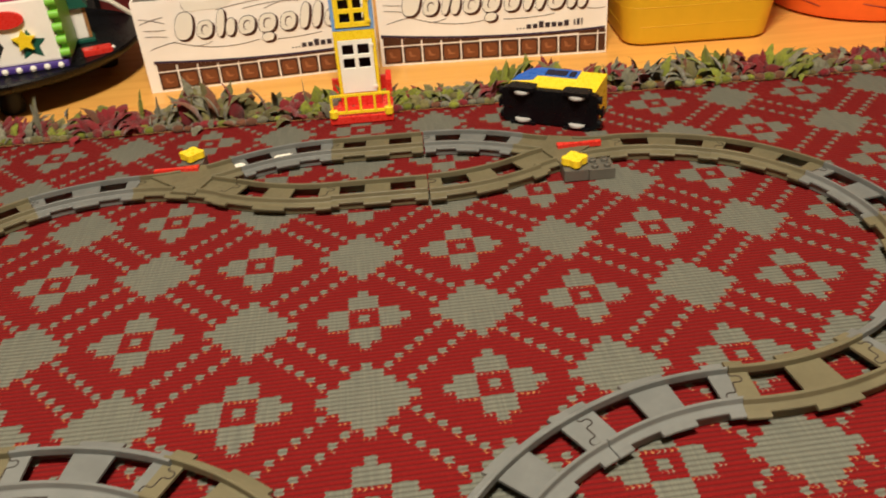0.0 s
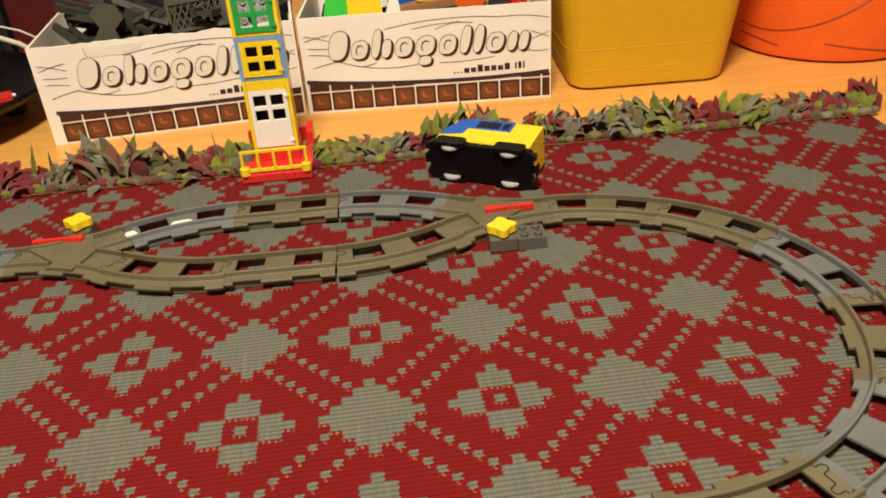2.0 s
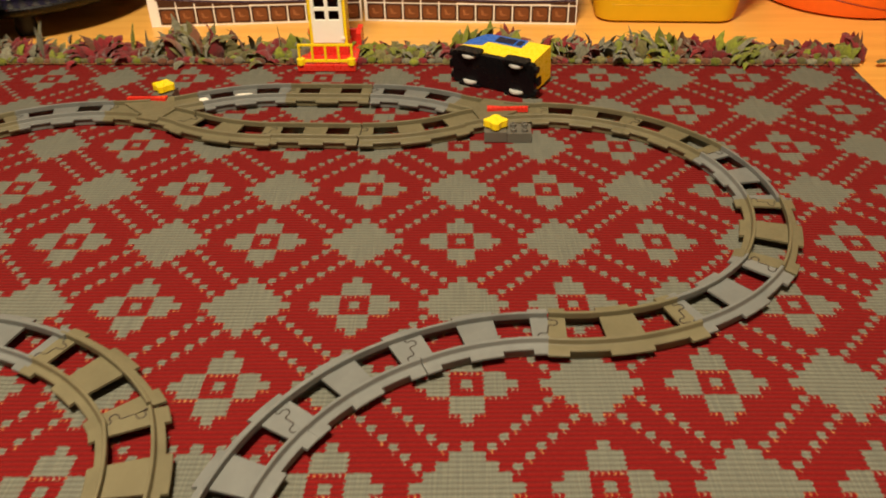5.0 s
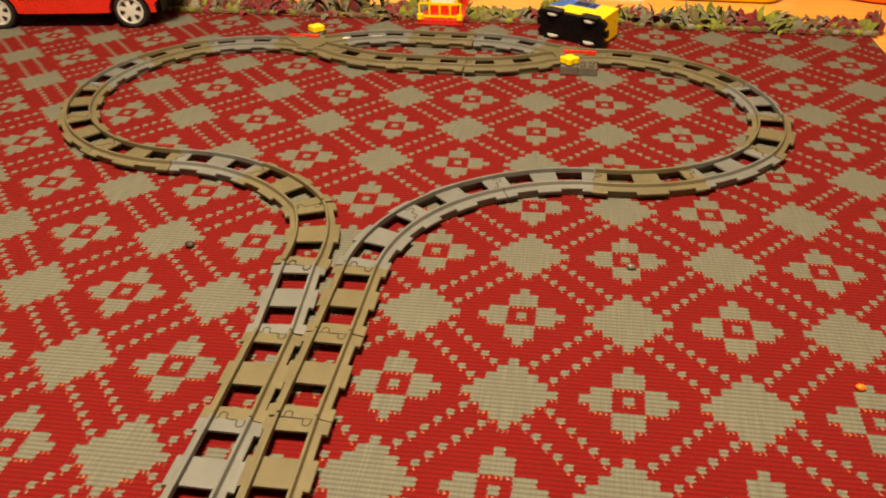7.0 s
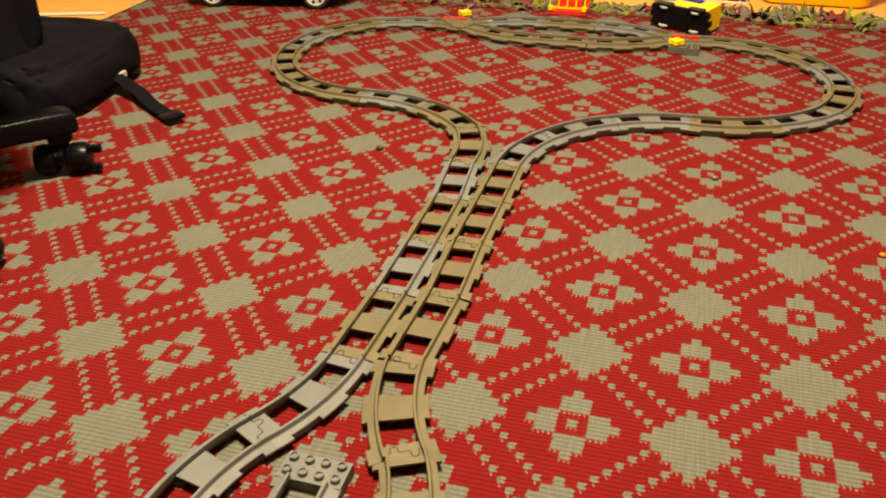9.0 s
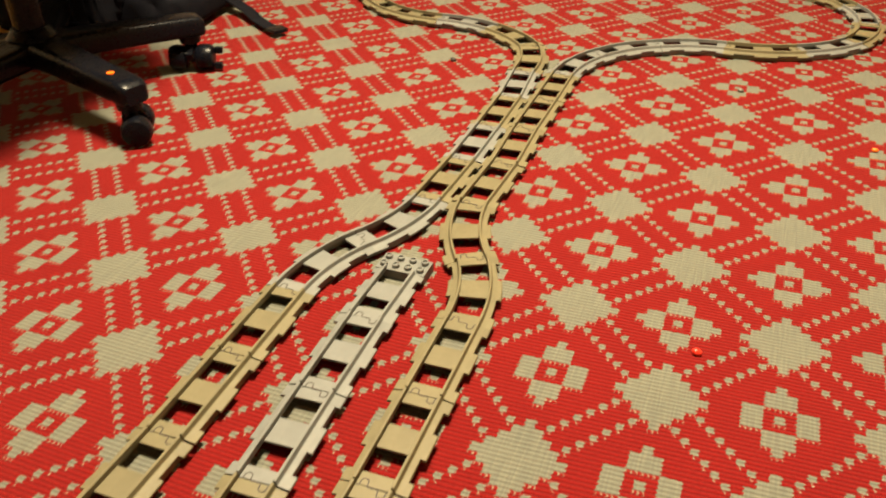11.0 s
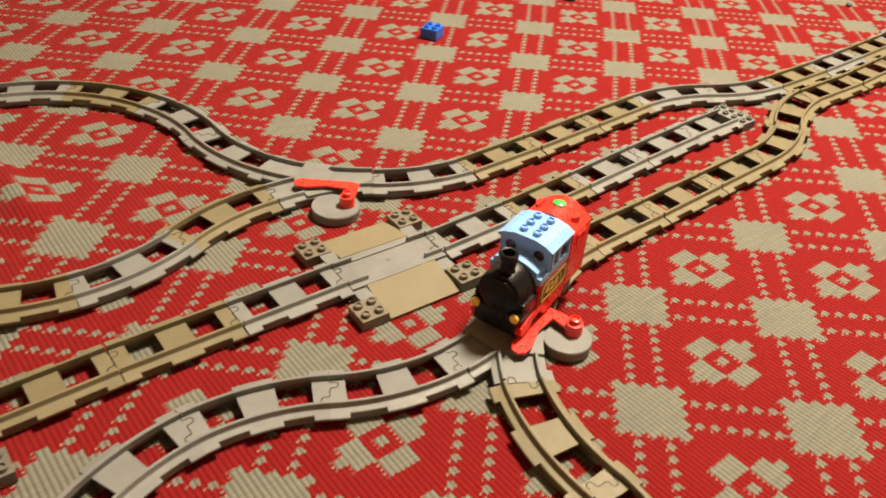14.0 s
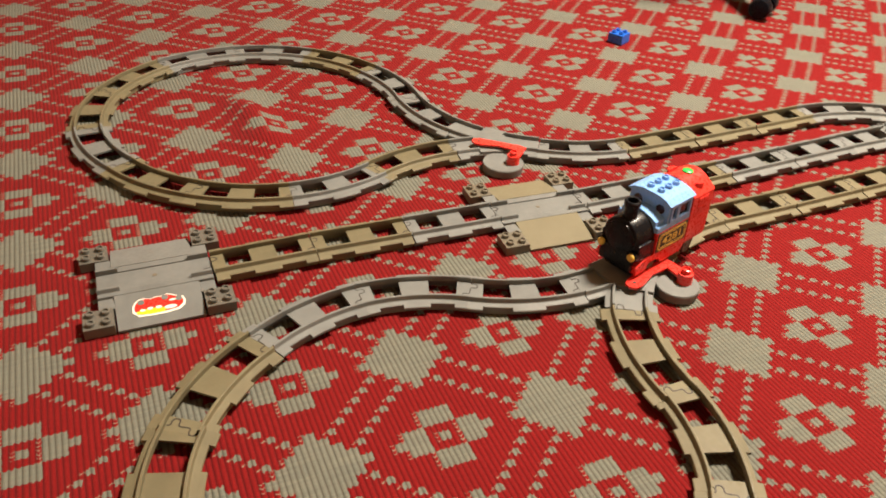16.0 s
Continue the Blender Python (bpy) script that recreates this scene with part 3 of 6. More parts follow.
def build_switch(at, material, knob, label):
    """A Y switch: base slab, four rails, a tongue and the lever box beside it."""
    t = thing("track_switch", place2d(at), label, "toy track", "toy railway tracks")
    left, right = along(1, 0.001, 0.999, 14), along(-1, 0.001, 0.999, 14)

    def offset(st, o):
        return [(x - math.sin(radians(h)) * o, y + math.cos(radians(h)) * o) for x, y, h in st]
    # slab between the outer rails, with the gap of the frog cut at the far end
    outer_l, outer_r = offset(left, 0.018), offset(right, -0.018)
    inner_l, inner_r = offset(along(1, 0.80, 0.996, 4), -0.018), offset(along(-1, 0.80, 0.996, 4), 0.018)
    outline = outer_r + inner_r[::-1] + inner_l + outer_l[::-1]
    part("slab", prism(bmesh.new(), outline, 0.0040, SLEEPER_TOP, "z"), material, t)
    flange = [(o, z) for o, z in rail_profile(1) if o > 0.0195 and z < 0.0135]
    for turn, st in ((1, left), (-1, right)):
        for s0, s1 in ((0.001, 0.44), (0.72, 0.999)):
            part("outer_rail", sweep(bmesh.new(), along(turn, s0, s1, 7), rail_profile(turn)), material, t)
        part("flange", sweep(bmesh.new(), along(turn, 0.44, 0.72, 5), [(turn * o, z) for o, z in flange]), material, t)
        for s0, s1 in ((0.001, 0.128), (0.37, 0.63), (0.872, 0.999)):
            if not (turn == 1 and knob == "disc" and s0 == 0.37):
                part("tab", sweep(bmesh.new(), along(turn, s0, s1, 3), tab_profile(turn)), material, t)
        lift = 0.0003 if turn == 1 else 0.0
        part("inner_rail", sweep(bmesh.new(), along(turn, 0.72, 0.996, 7), [(o, z + lift) for o, z in rail_profile(-turn)]), material, t)
    # flat raised plate in the middle, over which the wheels run; a leaf-shaped channel leads into it
    edge_r, edge_l = offset(along(-1, 0.43, 0.72, 7), -0.0268), offset(along(1, 0.43, 0.72, 7), 0.0268)
    notch_r = [offset(along(-1, 0.72, 0.73, 1), o)[0] for o in (-0.0166, 0.0166)]
    notch_l = [offset(along(1, 0.72, 0.73, 1), o)[0] for o in (-0.0166, 0.0166)]
    if knob == "east":
        mouth = [offset(along(-1, 0.12, 0.2, 1), -0.0170)[0], offset(along(1, 0.46, 0.5, 1), 0.0150)[0]]
        mouth = [mouth[1], mouth[0]]
    else:
        mouth = [offset(along(1, 0.12, 0.2, 1), 0.0170)[0], offset(along(-1, 0.46, 0.5, 1), -0.0150)[0]]
    part("middle_plate", prism(bmesh.new(), edge_r + notch_r + notch_l + edge_l[::-1] + mouth, 0.0100, 0.0160, "z"), material, t)
    part("joint_groove", tongue(bmesh.new(), 0.0, 1), PAPER, t, "dark jigsaw groove of the joint")
    if knob == "disc":
        wide, spot = (0.0302, (0.050, 0.0595, 0)) if at is POINTS_LOOP else (0.0264, (0.045, 0.0560, 0))
        part("lever_plate", lathe(bmesh.new(), [(wide - 0.0008, 0.0005), (wide, 0.0108), (wide - 0.0008, 0.0125), (0.0001, 0.0125)], 36, Matrix.Translation(spot)), material, t, bevel=0.0004)
        blade = [(0.018, 0.028), (0.028, 0.022), (0.060, 0.016), (0.090, 0.010), (0.098, 0.0125), (0.101, 0.020), (0.097, 0.027), (0.088, 0.030), (0.060, 0.029), (0.036, 0.037), (0.026, 0.040)]
        lever = part("lever", prism(bmesh.new(), blade, 0.0193, 0.0223, "z"), RED, t, "red points lever", bevel=0.001)
        arm = prism(bmesh.new(), [(0.0205, 0.034), (0.034, 0.034), (0.044, 0.056), (0.042, 0.064), (0.034, 0.067), (0.028, 0.061)], 0.0188, 0.0219, "z")
        part("lever_arm", arm, RED, lever, bevel=0.001)
        bm = lathe(bmesh.new(), [(0.0095, 0.0125), (0.0090, 0.0255), (0.0058, 0.0259), (0.0056, 0.0310), (0.0042, 0.0315), (0.0038, 0.0290), (0.0001, 0.0289)], 20, Matrix.Translation((0.036, 0.060, 0)))
        part("lever_knob", bm, RED, lever, smooth=True)
        share("pivot", finish(cyl(bmesh.new(), 0.0022, 0.0223, 0.0228, 0.090, 0.020, n=12), "pivot", PAPER), lever)
    else:
        side, fwd = (0.059, 0.044) if knob == "east" else (0.064, 0.040)
        low = part("lever_box", boxes((0.008 + fwd, 0.040 + fwd, side - 0.018, side + 0.014, 0.0005, 0.0165)), DARKGREY, t, "dark grey lever box", bevel=0.0012)
        if knob == "east":
            bm = boxes((-0.026 + fwd, 0.0075 + fwd, side - 0.018, side + 0.014, 0.0005, 0.0145))
            studs(bm, [(-0.017 + fwd, side - 0.010), (-0.001 + fwd, side - 0.010), (-0.017 + fwd, side + 0.006), (-0.001 + fwd, side + 0.006)], 0.0145)
            part("stud_plate", bm, DARKGREY, low)
        bm = cyl(bmesh.new(), 0.007, 0.0165, 0.021, 0.024 + fwd, side - 0.002)
        star = []
        for i in range(24):
            r = 0.0145 + 0.0028 * math.cos(4 * 2 * math.pi * i / 24)
            star.append((0.024 + fwd + r * math.cos(2 * math.pi * i / 24), side - 0.002 + r * math.sin(2 * math.pi * i / 24)))
        prism(bm, star, 0.0195, 0.0285, "z")
        part("lever_knob", bm, YELLOW, low, "yellow four-lobed points knob", bevel=0.0012)
        dx, dy = (0.016, -0.022) if knob == "east" else (0.014, 0.008)
        blade = [(0.004 + dx, 0.016 + dy), (0.004 + dx, 0.024 + dy), (0.035 + dx, 0.0235 + dy), (0.064 + dx, 0.027 + dy), (0.064 + dx, 0.015 + dy), (0.035 + dx, 0.0185 + dy)]
        part("tongue", prism(bmesh.new(), blade, 0.014, 0.0205, "z"), RED, t, "red switch tongue", bevel=0.0008)
    return t


build_switch(SIDING_WEST, TAN, "west", "tan-grey plastic Y switch with a red tongue and a yellow knob")
build_switch(SIDING_EAST, TAN, "east", "tan-grey plastic Y switch with a red tongue, yellow knob and studs")
build_switch(POINTS_LOOP, GREY, "disc", "grey plastic Y switch with red lever, starting a loop")
build_switch(POINTS_SOUTH, GREY, "disc", "pale grey plastic Y switch with a red lever")


def build_buffer():
    """The stub that ends the middle track: a straight piece with eight studs across its head."""
    t = thing("end_track", place2d((-0.110, -1.105, -90)), "light grey toy track end with a row of studs across", "toy track", "toy railway tracks")
    for side in (1, -1):
        bm = sweep(bmesh.new(), along(0, 0.24, 0.996, 2), rail_profile(side))
        for s0, s1 in ((0.24, 0.34), (0.46, 0.72), (0.84, 0.999)):
            sweep(bm, along(0, s0, s1, 1), tab_profile(side))
        part("rail", bm, GREY, t)
    for s0, s1 in ((0.47, 0.71), (0.865, 0.999)):
        part("sleeper", sweep(bmesh.new(), along(0, s0, s1, 1), SLEEPER), GREY, t)
    bm = boxes((0.0, 0.0325, -0.0318, 0.0318, 0.0005, 0.0128))
    studs(bm, [(0.008 + 0.016 * i, -0.024 + 0.016 * j) for i in range(2) for j in range(4)], 0.0128)
    part("stud_head", bm, GREY, t, "head with eight hollow studs")


build_buffer()


def build_crossing(at, length, material, side_material, block, label, sticker):
    """A level crossing plate: flat track, two side ramps and four studded corner blocks."""
    t = thing("level_crossing", place2d(at), label, "toy track", "toy railway tracks")
    h = length / 2
    part("deck", boxes((-h, h, -0.0165, 0.0165, 0.0005, SLEEPER_TOP)), material, t, bevel=0.0006)
    part("joint_groove", tongue(bmesh.new(), -h, 1), PAPER, t, "dark jigsaw groove of the joint")
    part("groove_dot", cyl(bmesh.new(), 0.0028, SLEEPER_TOP - 0.001, SLEEPER_TOP + 0.0003, n=16), STUDTAN, t)
    for side in (1, -1):
        strip = sorted((side * 0.0172, side * 0.0272))
        part("flush_rail", boxes((-h, h, strip[0], strip[1], 0.0005, 0.0136)), material, t, bevel=0.0006)
        for end in (1, -1):
            stub = sweep(bmesh.new(), [(x, 0, 0) for x in sorted((end * (h - 0.024), end * (h - 0.0004)))], [(o, z + 0.0002) for o, z in rail_profile(side)])
            part("rail_end", stub, material, t)
        ramp = [(side * 0.028, 0.0005), (side * 0.028, 0.0134), (side * 0.0785, 0.0034), (side * 0.0785, 0.0005)]
        part("ramp", prism(bmesh.new(), ramp, -h + 0.017, h - 0.017, "x"), side_material, t, bevel=0.0005)
        for end in (1, -1):
            cx, cy = end * (h + 0.001), side * 0.0625
            bm = boxes((cx - 0.0158, cx + 0.0158, cy - 0.0158, cy + 0.0158, 0.0005, 0.0122))
            studs(bm, [(cx + a * 0.008, cy + b * 0.008) for a in (1, -1) for b in (1, -1)], 0.0122)
            part("stud_block", bm, block, t)
            web = sorted((side * 0.028, side * 0.047))
            part("web", boxes((end * h - (0.0168 if end > 0 else 0), end * h + (0 if end > 0 else 0.0168), web[0], web[1], 0.0005, 0.0108)), material, t)
    if sticker:
        # printed racing car: white outline, red body, yellow flank
        ramp_z = 0.0086
        car = [(-0.030, -0.015), (-0.010, -0.0165), (0.008, -0.0165), (0.026, -0.014), (0.034, -0.007), (0.036, 0.001), (0.033, 0.009), (0.026, 0.011), (0.020, 0.015), (0.012, 0.0185), (0.004, 0.016), (-0.004, 0.0165), (-0.012, 0.0145), (-0.020, 0.017), (-0.028, 0.0165), (-0.034, 0.011), (-0.0375, 0.004), (-0.038, -0.006)]
        holder = Matrix.Translation((0.0, 0.053, ramp_z)) @ Matrix.Rotation(radians(-11.2), 4, "X") @ Matrix.Rotation(radians(180), 4, "Z") @ Matrix.Diagonal((0.77, 0.80, 1, 1))
        white = part("sticker", prism(bmesh.new(), car, -0.0006, 0.0003, "z"), STICKERWHITE, t, "car-shaped sticker, red and yellow with a white edge")
        white.matrix_basis = holder
        part("sticker_body", prism(bmesh.new(), [(x * 0.92, y * 0.84 + 0.001) for x, y in car], 0.0001, 0.0006, "z"), RED, white)
        part("sticker_flank", prism(bmesh.new(), [(-0.032, -0.0105), (-0.014, -0.0132), (0.004, -0.0132), (0.011, -0.0085), (0.000, -0.0050), (-0.016, -0.0045), (-0.032, -0.0060)], 0.0004, 0.0009, "z"), YELLOW, white)
        for wx, wy, a, b in ((0.014, -0.0075, 0.0090, 0.0034), (-0.002, -0.0045, 0.0045, 0.0026), (-0.014, -0.0040, 0.0042, 0.0024), (-0.024, -0.0055, 0.0040, 0.0022), (0.018, 0.0045, 0.0050, 0.0018)):
            part("sticker_gleam", prism(bmesh.new(), [(wx + a * math.cos(k), wy + b * math.sin(k)) for k in np.linspace(0, 2 * math.pi, 13)[:-1]], 0.0007, 0.0012, "z"), STICKERWHITE, white)
        for wx, wy in ((-0.025, 0.0098), (0.008, 0.0115), (0.027, 0.0055)):
            part("sticker_wheel", cyl(bmesh.new(), 0.0048, 0.0007, 0.0011, wx, wy, n=14), GREY, white)
    return t


build_crossing((-0.099, -1.787, -93), 0.123, GREY, RAMPTAN, STUDTAN, "tan plastic level crossing plate with four studded corners", False)
build_crossing((-0.112, -2.280, -91), 0.126, GREY, GREY, DARKGREY, "grey plastic level crossing plate with a car sticker", True)

# ---- toys ----


def text_part(words, height, width, m, material, parent, name, label=""):
    """Raised lettering in the built-in font, turned into a mesh."""
    data = bpy.data.curves.new(name, "FONT")
    data.body, data.align_x, data.align_y, data.extrude = words, "CENTER", "CENTER", 0.0004
    tmp = bpy.data.objects.new("lettering_curve", data)
    scene.collection.objects.link(tmp)
    bpy.context.view_layer.update()
    me = bpy.data.meshes.new_from_object(tmp.evaluated_get(bpy.context.evaluated_depsgraph_get()))
    bpy.data.objects.remove(tmp)
    co = np.array([v.co for v in me.vertices])
    span = co.max(0) - co.min(0)
    for v in me.vertices:
        v.co = Vector((v.co.x / span[0] * width, (v.co.y - (co[:, 1].max() + co[:, 1].min()) / 2) / span[1] * height, v.co.z))
    me.materials.clear()
    me.materials.append(material)
    ob = new(name, me)
    ob.parent, ob.matrix_basis = parent, m
    return tagged(ob, label)


def wheel(parent, x, y, z, r, w, tyre, rim):
    m = Matrix.Translation((x, y, z)) @ Matrix.Rotation(radians(90), 4, "X")
    t = part("wheel", lathe(bmesh.new(), [(0.0001, -w / 2), (r * 0.7, -w / 2), (r * 0.95, -w / 2), (r, -w / 2 + 0.001), (r, w / 2 - 0.001), (r * 0.95, w / 2), (r * 0.7, w / 2), (0.0001, w / 2)], 24, m), tyre, parent, smooth=True)
    s = 1 if y > 0 else -1
    m2 = Matrix.Translation((x, y + s * w / 2, z)) @ Matrix.Rotation(radians(-90 * s), 4, "X")
    part("rim", lathe(bmesh.new(), [(r * 0.82, -0.0005), (r * 0.82, 0.0012), (r * 0.7, 0.0012), (r * 0.62, 0.0002), (r * 0.25, 0.0002), (r * 0.2, 0.001), (0.0001, 0.001)], 24, m2), rim, t, smooth=True)
    return t


def arch(x0, x1, z0, z1, bulge, n=8):
    """An outline in (y, z): straight sides with a bowed top."""
    out = [(x0, z0), (x1, z0), (x1, z1)]
    for i in range(1, n):
        t = i / n
        out.append((x1 + (x0 - x1) * t, z1 + bulge * math.sin(math.pi * t)))
    return out + [(x0, z1)]


STUD = {c: finish(studs(bmesh.new(), [(0, 0)], 0.0), "stud", c) for c in (BLUE, DEEPBLUE, LIME, YELLOW, RED, WHITE, GREEN, OLIVE, PINKISH)}


def build_locomotive(m):
    t = thing("toy_locomotive", m, "red and light blue toy steam locomotive with black boiler", "toy train")
    w = 0.031
    part("chassis", boxes((-0.070, 0.066, -0.021, 0.021, 0.007, 0.020), (-0.066, -0.034, -0.026, 0.026, 0.012, 0.024), (0.022, 0.056, -0.026, 0.026, 0.012, 0.024)), BLACK, t, bevel=0.001)
    for x in (-0.050, 0.039):
        for y in (-0.0225, 0.0225):
            wheel(t, x, y, 0.0125, 0.0125, 0.008, MATTBLACK, DARKGREY)
    side = [(-0.0775, 0.024), (-0.034, 0.024), (-0.026, 0.0145), (0.018, 0.0145), (0.026, 0.024), (0.046, 0.024), (0.052, 0.0145), (0.071, 0.0145), (0.073, 0.026), (0.060, 0.031), (0.038, 0.033), (0.038, 0.064), (-0.0775, 0.064)]
    body = part("body", prism(bmesh.new(), side, -w, w, "y"), RED, t, bevel=0.0012)
    # rear bunker with a bowed roof, louvres, green button and arrow
    rear = part("bunker", prism(bmesh.new(), arch(-w - 0.001, w + 0.001, 0.0635, 0.092, 0.017, 12), -0.0785, -0.0315, "x"), RED, t, bevel=0.0015, smooth=True)
    part("bunker_skirt", boxes((-0.0785, -0.0315, -w - 0.001, w + 0.001, 0.028, 0.0632)), RED, t, bevel=0.0012)
    for s in (1, -1):
        for i in range(4):
            y = s * (w + 0.001)
            part("louvre", boxes((-0.066, -0.044, min(y, y + s * 0.0012), max(y, y + s * 0.0012), 0.073 + 0.0042 * i, 0.0752 + 0.0042 * i)), RED, rear)
    part("button", lathe(bmesh.new(), [(0.0072, 0.107), (0.0072, 0.1103), (0.0062, 0.1110), (0.0001, 0.1112)], 20, Matrix.Translation((-0.057, 0, 0))), GREEN, rear, "round green button", smooth=True)
    for s in (1, -1):
        arrow = [(-0.064, s * 0.020), (-0.046, s * 0.020), (-0.048, s * 0.024), (-0.055, s * 0.027), (-0.062, s * 0.024)]
        part("arrow", prism(bmesh.new(), arrow, 0.094, 0.1045, "z"), RED, rear)
    # cab with windows and a bowed studded roof
    part("cab_base", boxes((-0.0312, 0.040, -w, w, 0.0643, 0.0725)), BLUE, t, bevel=0.001)
    cab = part("cab", boxes((-0.0312, -0.0275, -w + 0.001, w - 0.001, 0.0728, 0.098)), BLUE, t, bevel=0.0006)
    part("front_wall", boxes((0.0175, 0.0215, -w + 0.001, w - 0.001, 0.0728, 0.098)), BLUE, cab, bevel=0.0006)
    for s in (1, -1):
        lo, hi = s * (w - 0.001) - 0.0018, s * (w - 0.001) + 0.0018
        for a, b in ((-0.0272, -0.024), (-0.0015, 0.0035), (0.0135, 0.0172)):
            part("window_pillar", boxes((a, b, lo, hi, 0.0728, 0.098)), BLUE, cab)
        for c, d in ((0.0729, 0.0755), (0.0925, 0.0978)):
            part("window_rail", boxes((-0.0272, 0.0172, lo + 0.0002, hi - 0.0002, c, d)), BLUE, cab)
    for s in (1, -1):
        part("window_pane", boxes((-0.0242, 0.0136, min(s * 0.0285, s * 0.0275), max(s * 0.0285, s * 0.0275), 0.0752, 0.093)), GLASS, cab)
    roof = [(-w - 0.0015, 0.0968), (w + 0.0015, 0.0968), (w + 0.002, 0.0985), (0.024, 0.1035), (0.012, 0.1065), (-0.012, 0.1065), (-0.024, 0.1035), (-w - 0.002, 0.0985)]
    bm = prism(bmesh.new(), roof, -0.0312, 0.024, "x")
    r = part("roof", bm, BLUE, t, bevel=0.0012)
    for x in (-0.0195, -0.0035, 0.0125):
        for y in (-0.008, 0.008):
            share("stud", STUD[BLUE], r, Matrix.Translation((x, y, 0.1064)))
    for s in (1, -1):
        part("porthole", cyl(bmesh.new(), 0.0062, 0.0214, 0.0222, 0, 0, n=20, m=Matrix.Translation((0, s * 0.017, 0.088)) @ Matrix.Rotation(radians(90), 4, "Y")), GLASS, cab, "round dark front window")
    part("hood", prism(bmesh.new(), arch(-0.026, 0.026, 0.0727, 0.079, 0.008, 10), 0.0217, 0.0405, "x"), BLUE, t, smooth=True, bevel=0.0008)
    # boiler, smokebox and chimney
    axis = Matrix.Translation((0, 0, 0.0585)) @ Matrix.Rotation(radians(90), 4, "Y")
    part("boiler", lathe(bmesh.new(), [(0.0001, 0.0382), (0.0262, 0.0383), (0.0262, 0.0715), (0.025, 0.0735), (0.0215, 0.074), (0.021, 0.0765), (0.0185, 0.0775), (0.0001, 0.0775)], 36, axis), BLACK, t, smooth=True)
    part("front_block", boxes((0.0385, 0.0715, -0.0295, 0.0295, 0.0335, 0.0565), (0.0715, 0.0775, -0.025, 0.025, 0.018, 0.043)), BLACK, t, bevel=0.002)
    part("chimney", lathe(bmesh.new(), [(0.0105, 0.078), (0.0086, 0.086), (0.0086, 0.096), (0.0106, 0.099), (0.0106, 0.1055), (0.0092, 0.1065), (0.0070, 0.106), (0.0066, 0.098), (0.0001, 0.0978)], 26, Matrix.Translation((0.0605, 0, 0))), BLACK, t, smooth=True)
    for s in (1, -1):
        part("headlight", lathe(bmesh.new(), [(0.0052, 0.0), (0.0052, 0.003), (0.004, 0.0042), (0.0001, 0.0045)], 18, Matrix.Translation((0.0765, s * 0.0235, 0.0405)) @ Matrix.Rotation(radians(90), 4, "Y")), GOLD, t, "round yellow headlight", smooth=True)
        part("lamp_housing", cyl(bmesh.new(), 0.0068, 0.066, 0.0766, 0, 0, n=20, m=Matrix.Translation((0, s * 0.0235, 0.0405)) @ Matrix.Rotation(radians(90), 4, "Y")), BLACK, t)
        # number plate panels with a double gold frame
        turn = Matrix.Rotation(radians(90), 4, "X") if s < 0 else Matrix.Rotation(radians(180), 4, "Z") @ Matrix.Rotation(radians(90), 4, "X")
        at = Matrix.Translation((0.003, s * (w + 0.0003), 0.0485)) @ turn
        panel = part("plate", boxes((-0.0325, 0.0325, -0.0138, 0.0138, -0.0004, 0.0004)), PAPER, t, "black plate with a gold frame and number")
        panel.matrix_basis = at

        def octagon(a, b, c):
            return [(-a, -b + c), (-a + c, -b), (a - c, -b), (a, -b + c), (a, b - c), (a - c, b), (-a + c, b), (-a, b - c)]
        for a, b, c, lw in ((0.0305, 0.0125, 0.0045, 0.0021), (0.0268, 0.0092, 0.0035, 0.0009)):
            bm, o, i = bmesh.new(), octagon(a, b, c), octagon(a - lw, b - lw, c - lw * 0.4)
            for z in (0.0006,):
                vo, vi = [bm.verts.new((x, y, z)) for x, y in o], [bm.verts.new((x, y, z)) for x, y in i]
                wo, wi = [bm.verts.new((x, y, 0.0001)) for x, y in o], [bm.verts.new((x, y, 0.0001)) for x, y in i]
                for k in range(8):
                    j = (k + 1) % 8
                    bm.faces.new((vo[k], vo[j], vi[j], vi[k]))
                    bm.faces.new((wo[k], wo[j], vo[j], vo[k]))
                    bm.faces.new((vi[k], vi[j], wi[j], wi[k]))
            part("plate_frame", bm, GOLD, panel)
        text_part("4281", 0.0105, 0.040, Matrix.Translation((0, 0, 0.0004)), GOLD, panel, "plate_number")
    part("coupling", boxes((-0.090, -0.077, -0.006, 0.006, 0.016, 0.022), (-0.094, -0.089, -0.011, 0.011, 0.014, 0.033)), BLACK, t, bevel=0.0015)
    return t


build_locomotive(place2d((0.047, -1.712, -72), 0.0128) @ Matrix.Diagonal((0.88, 0.94, 0.94, 1)))


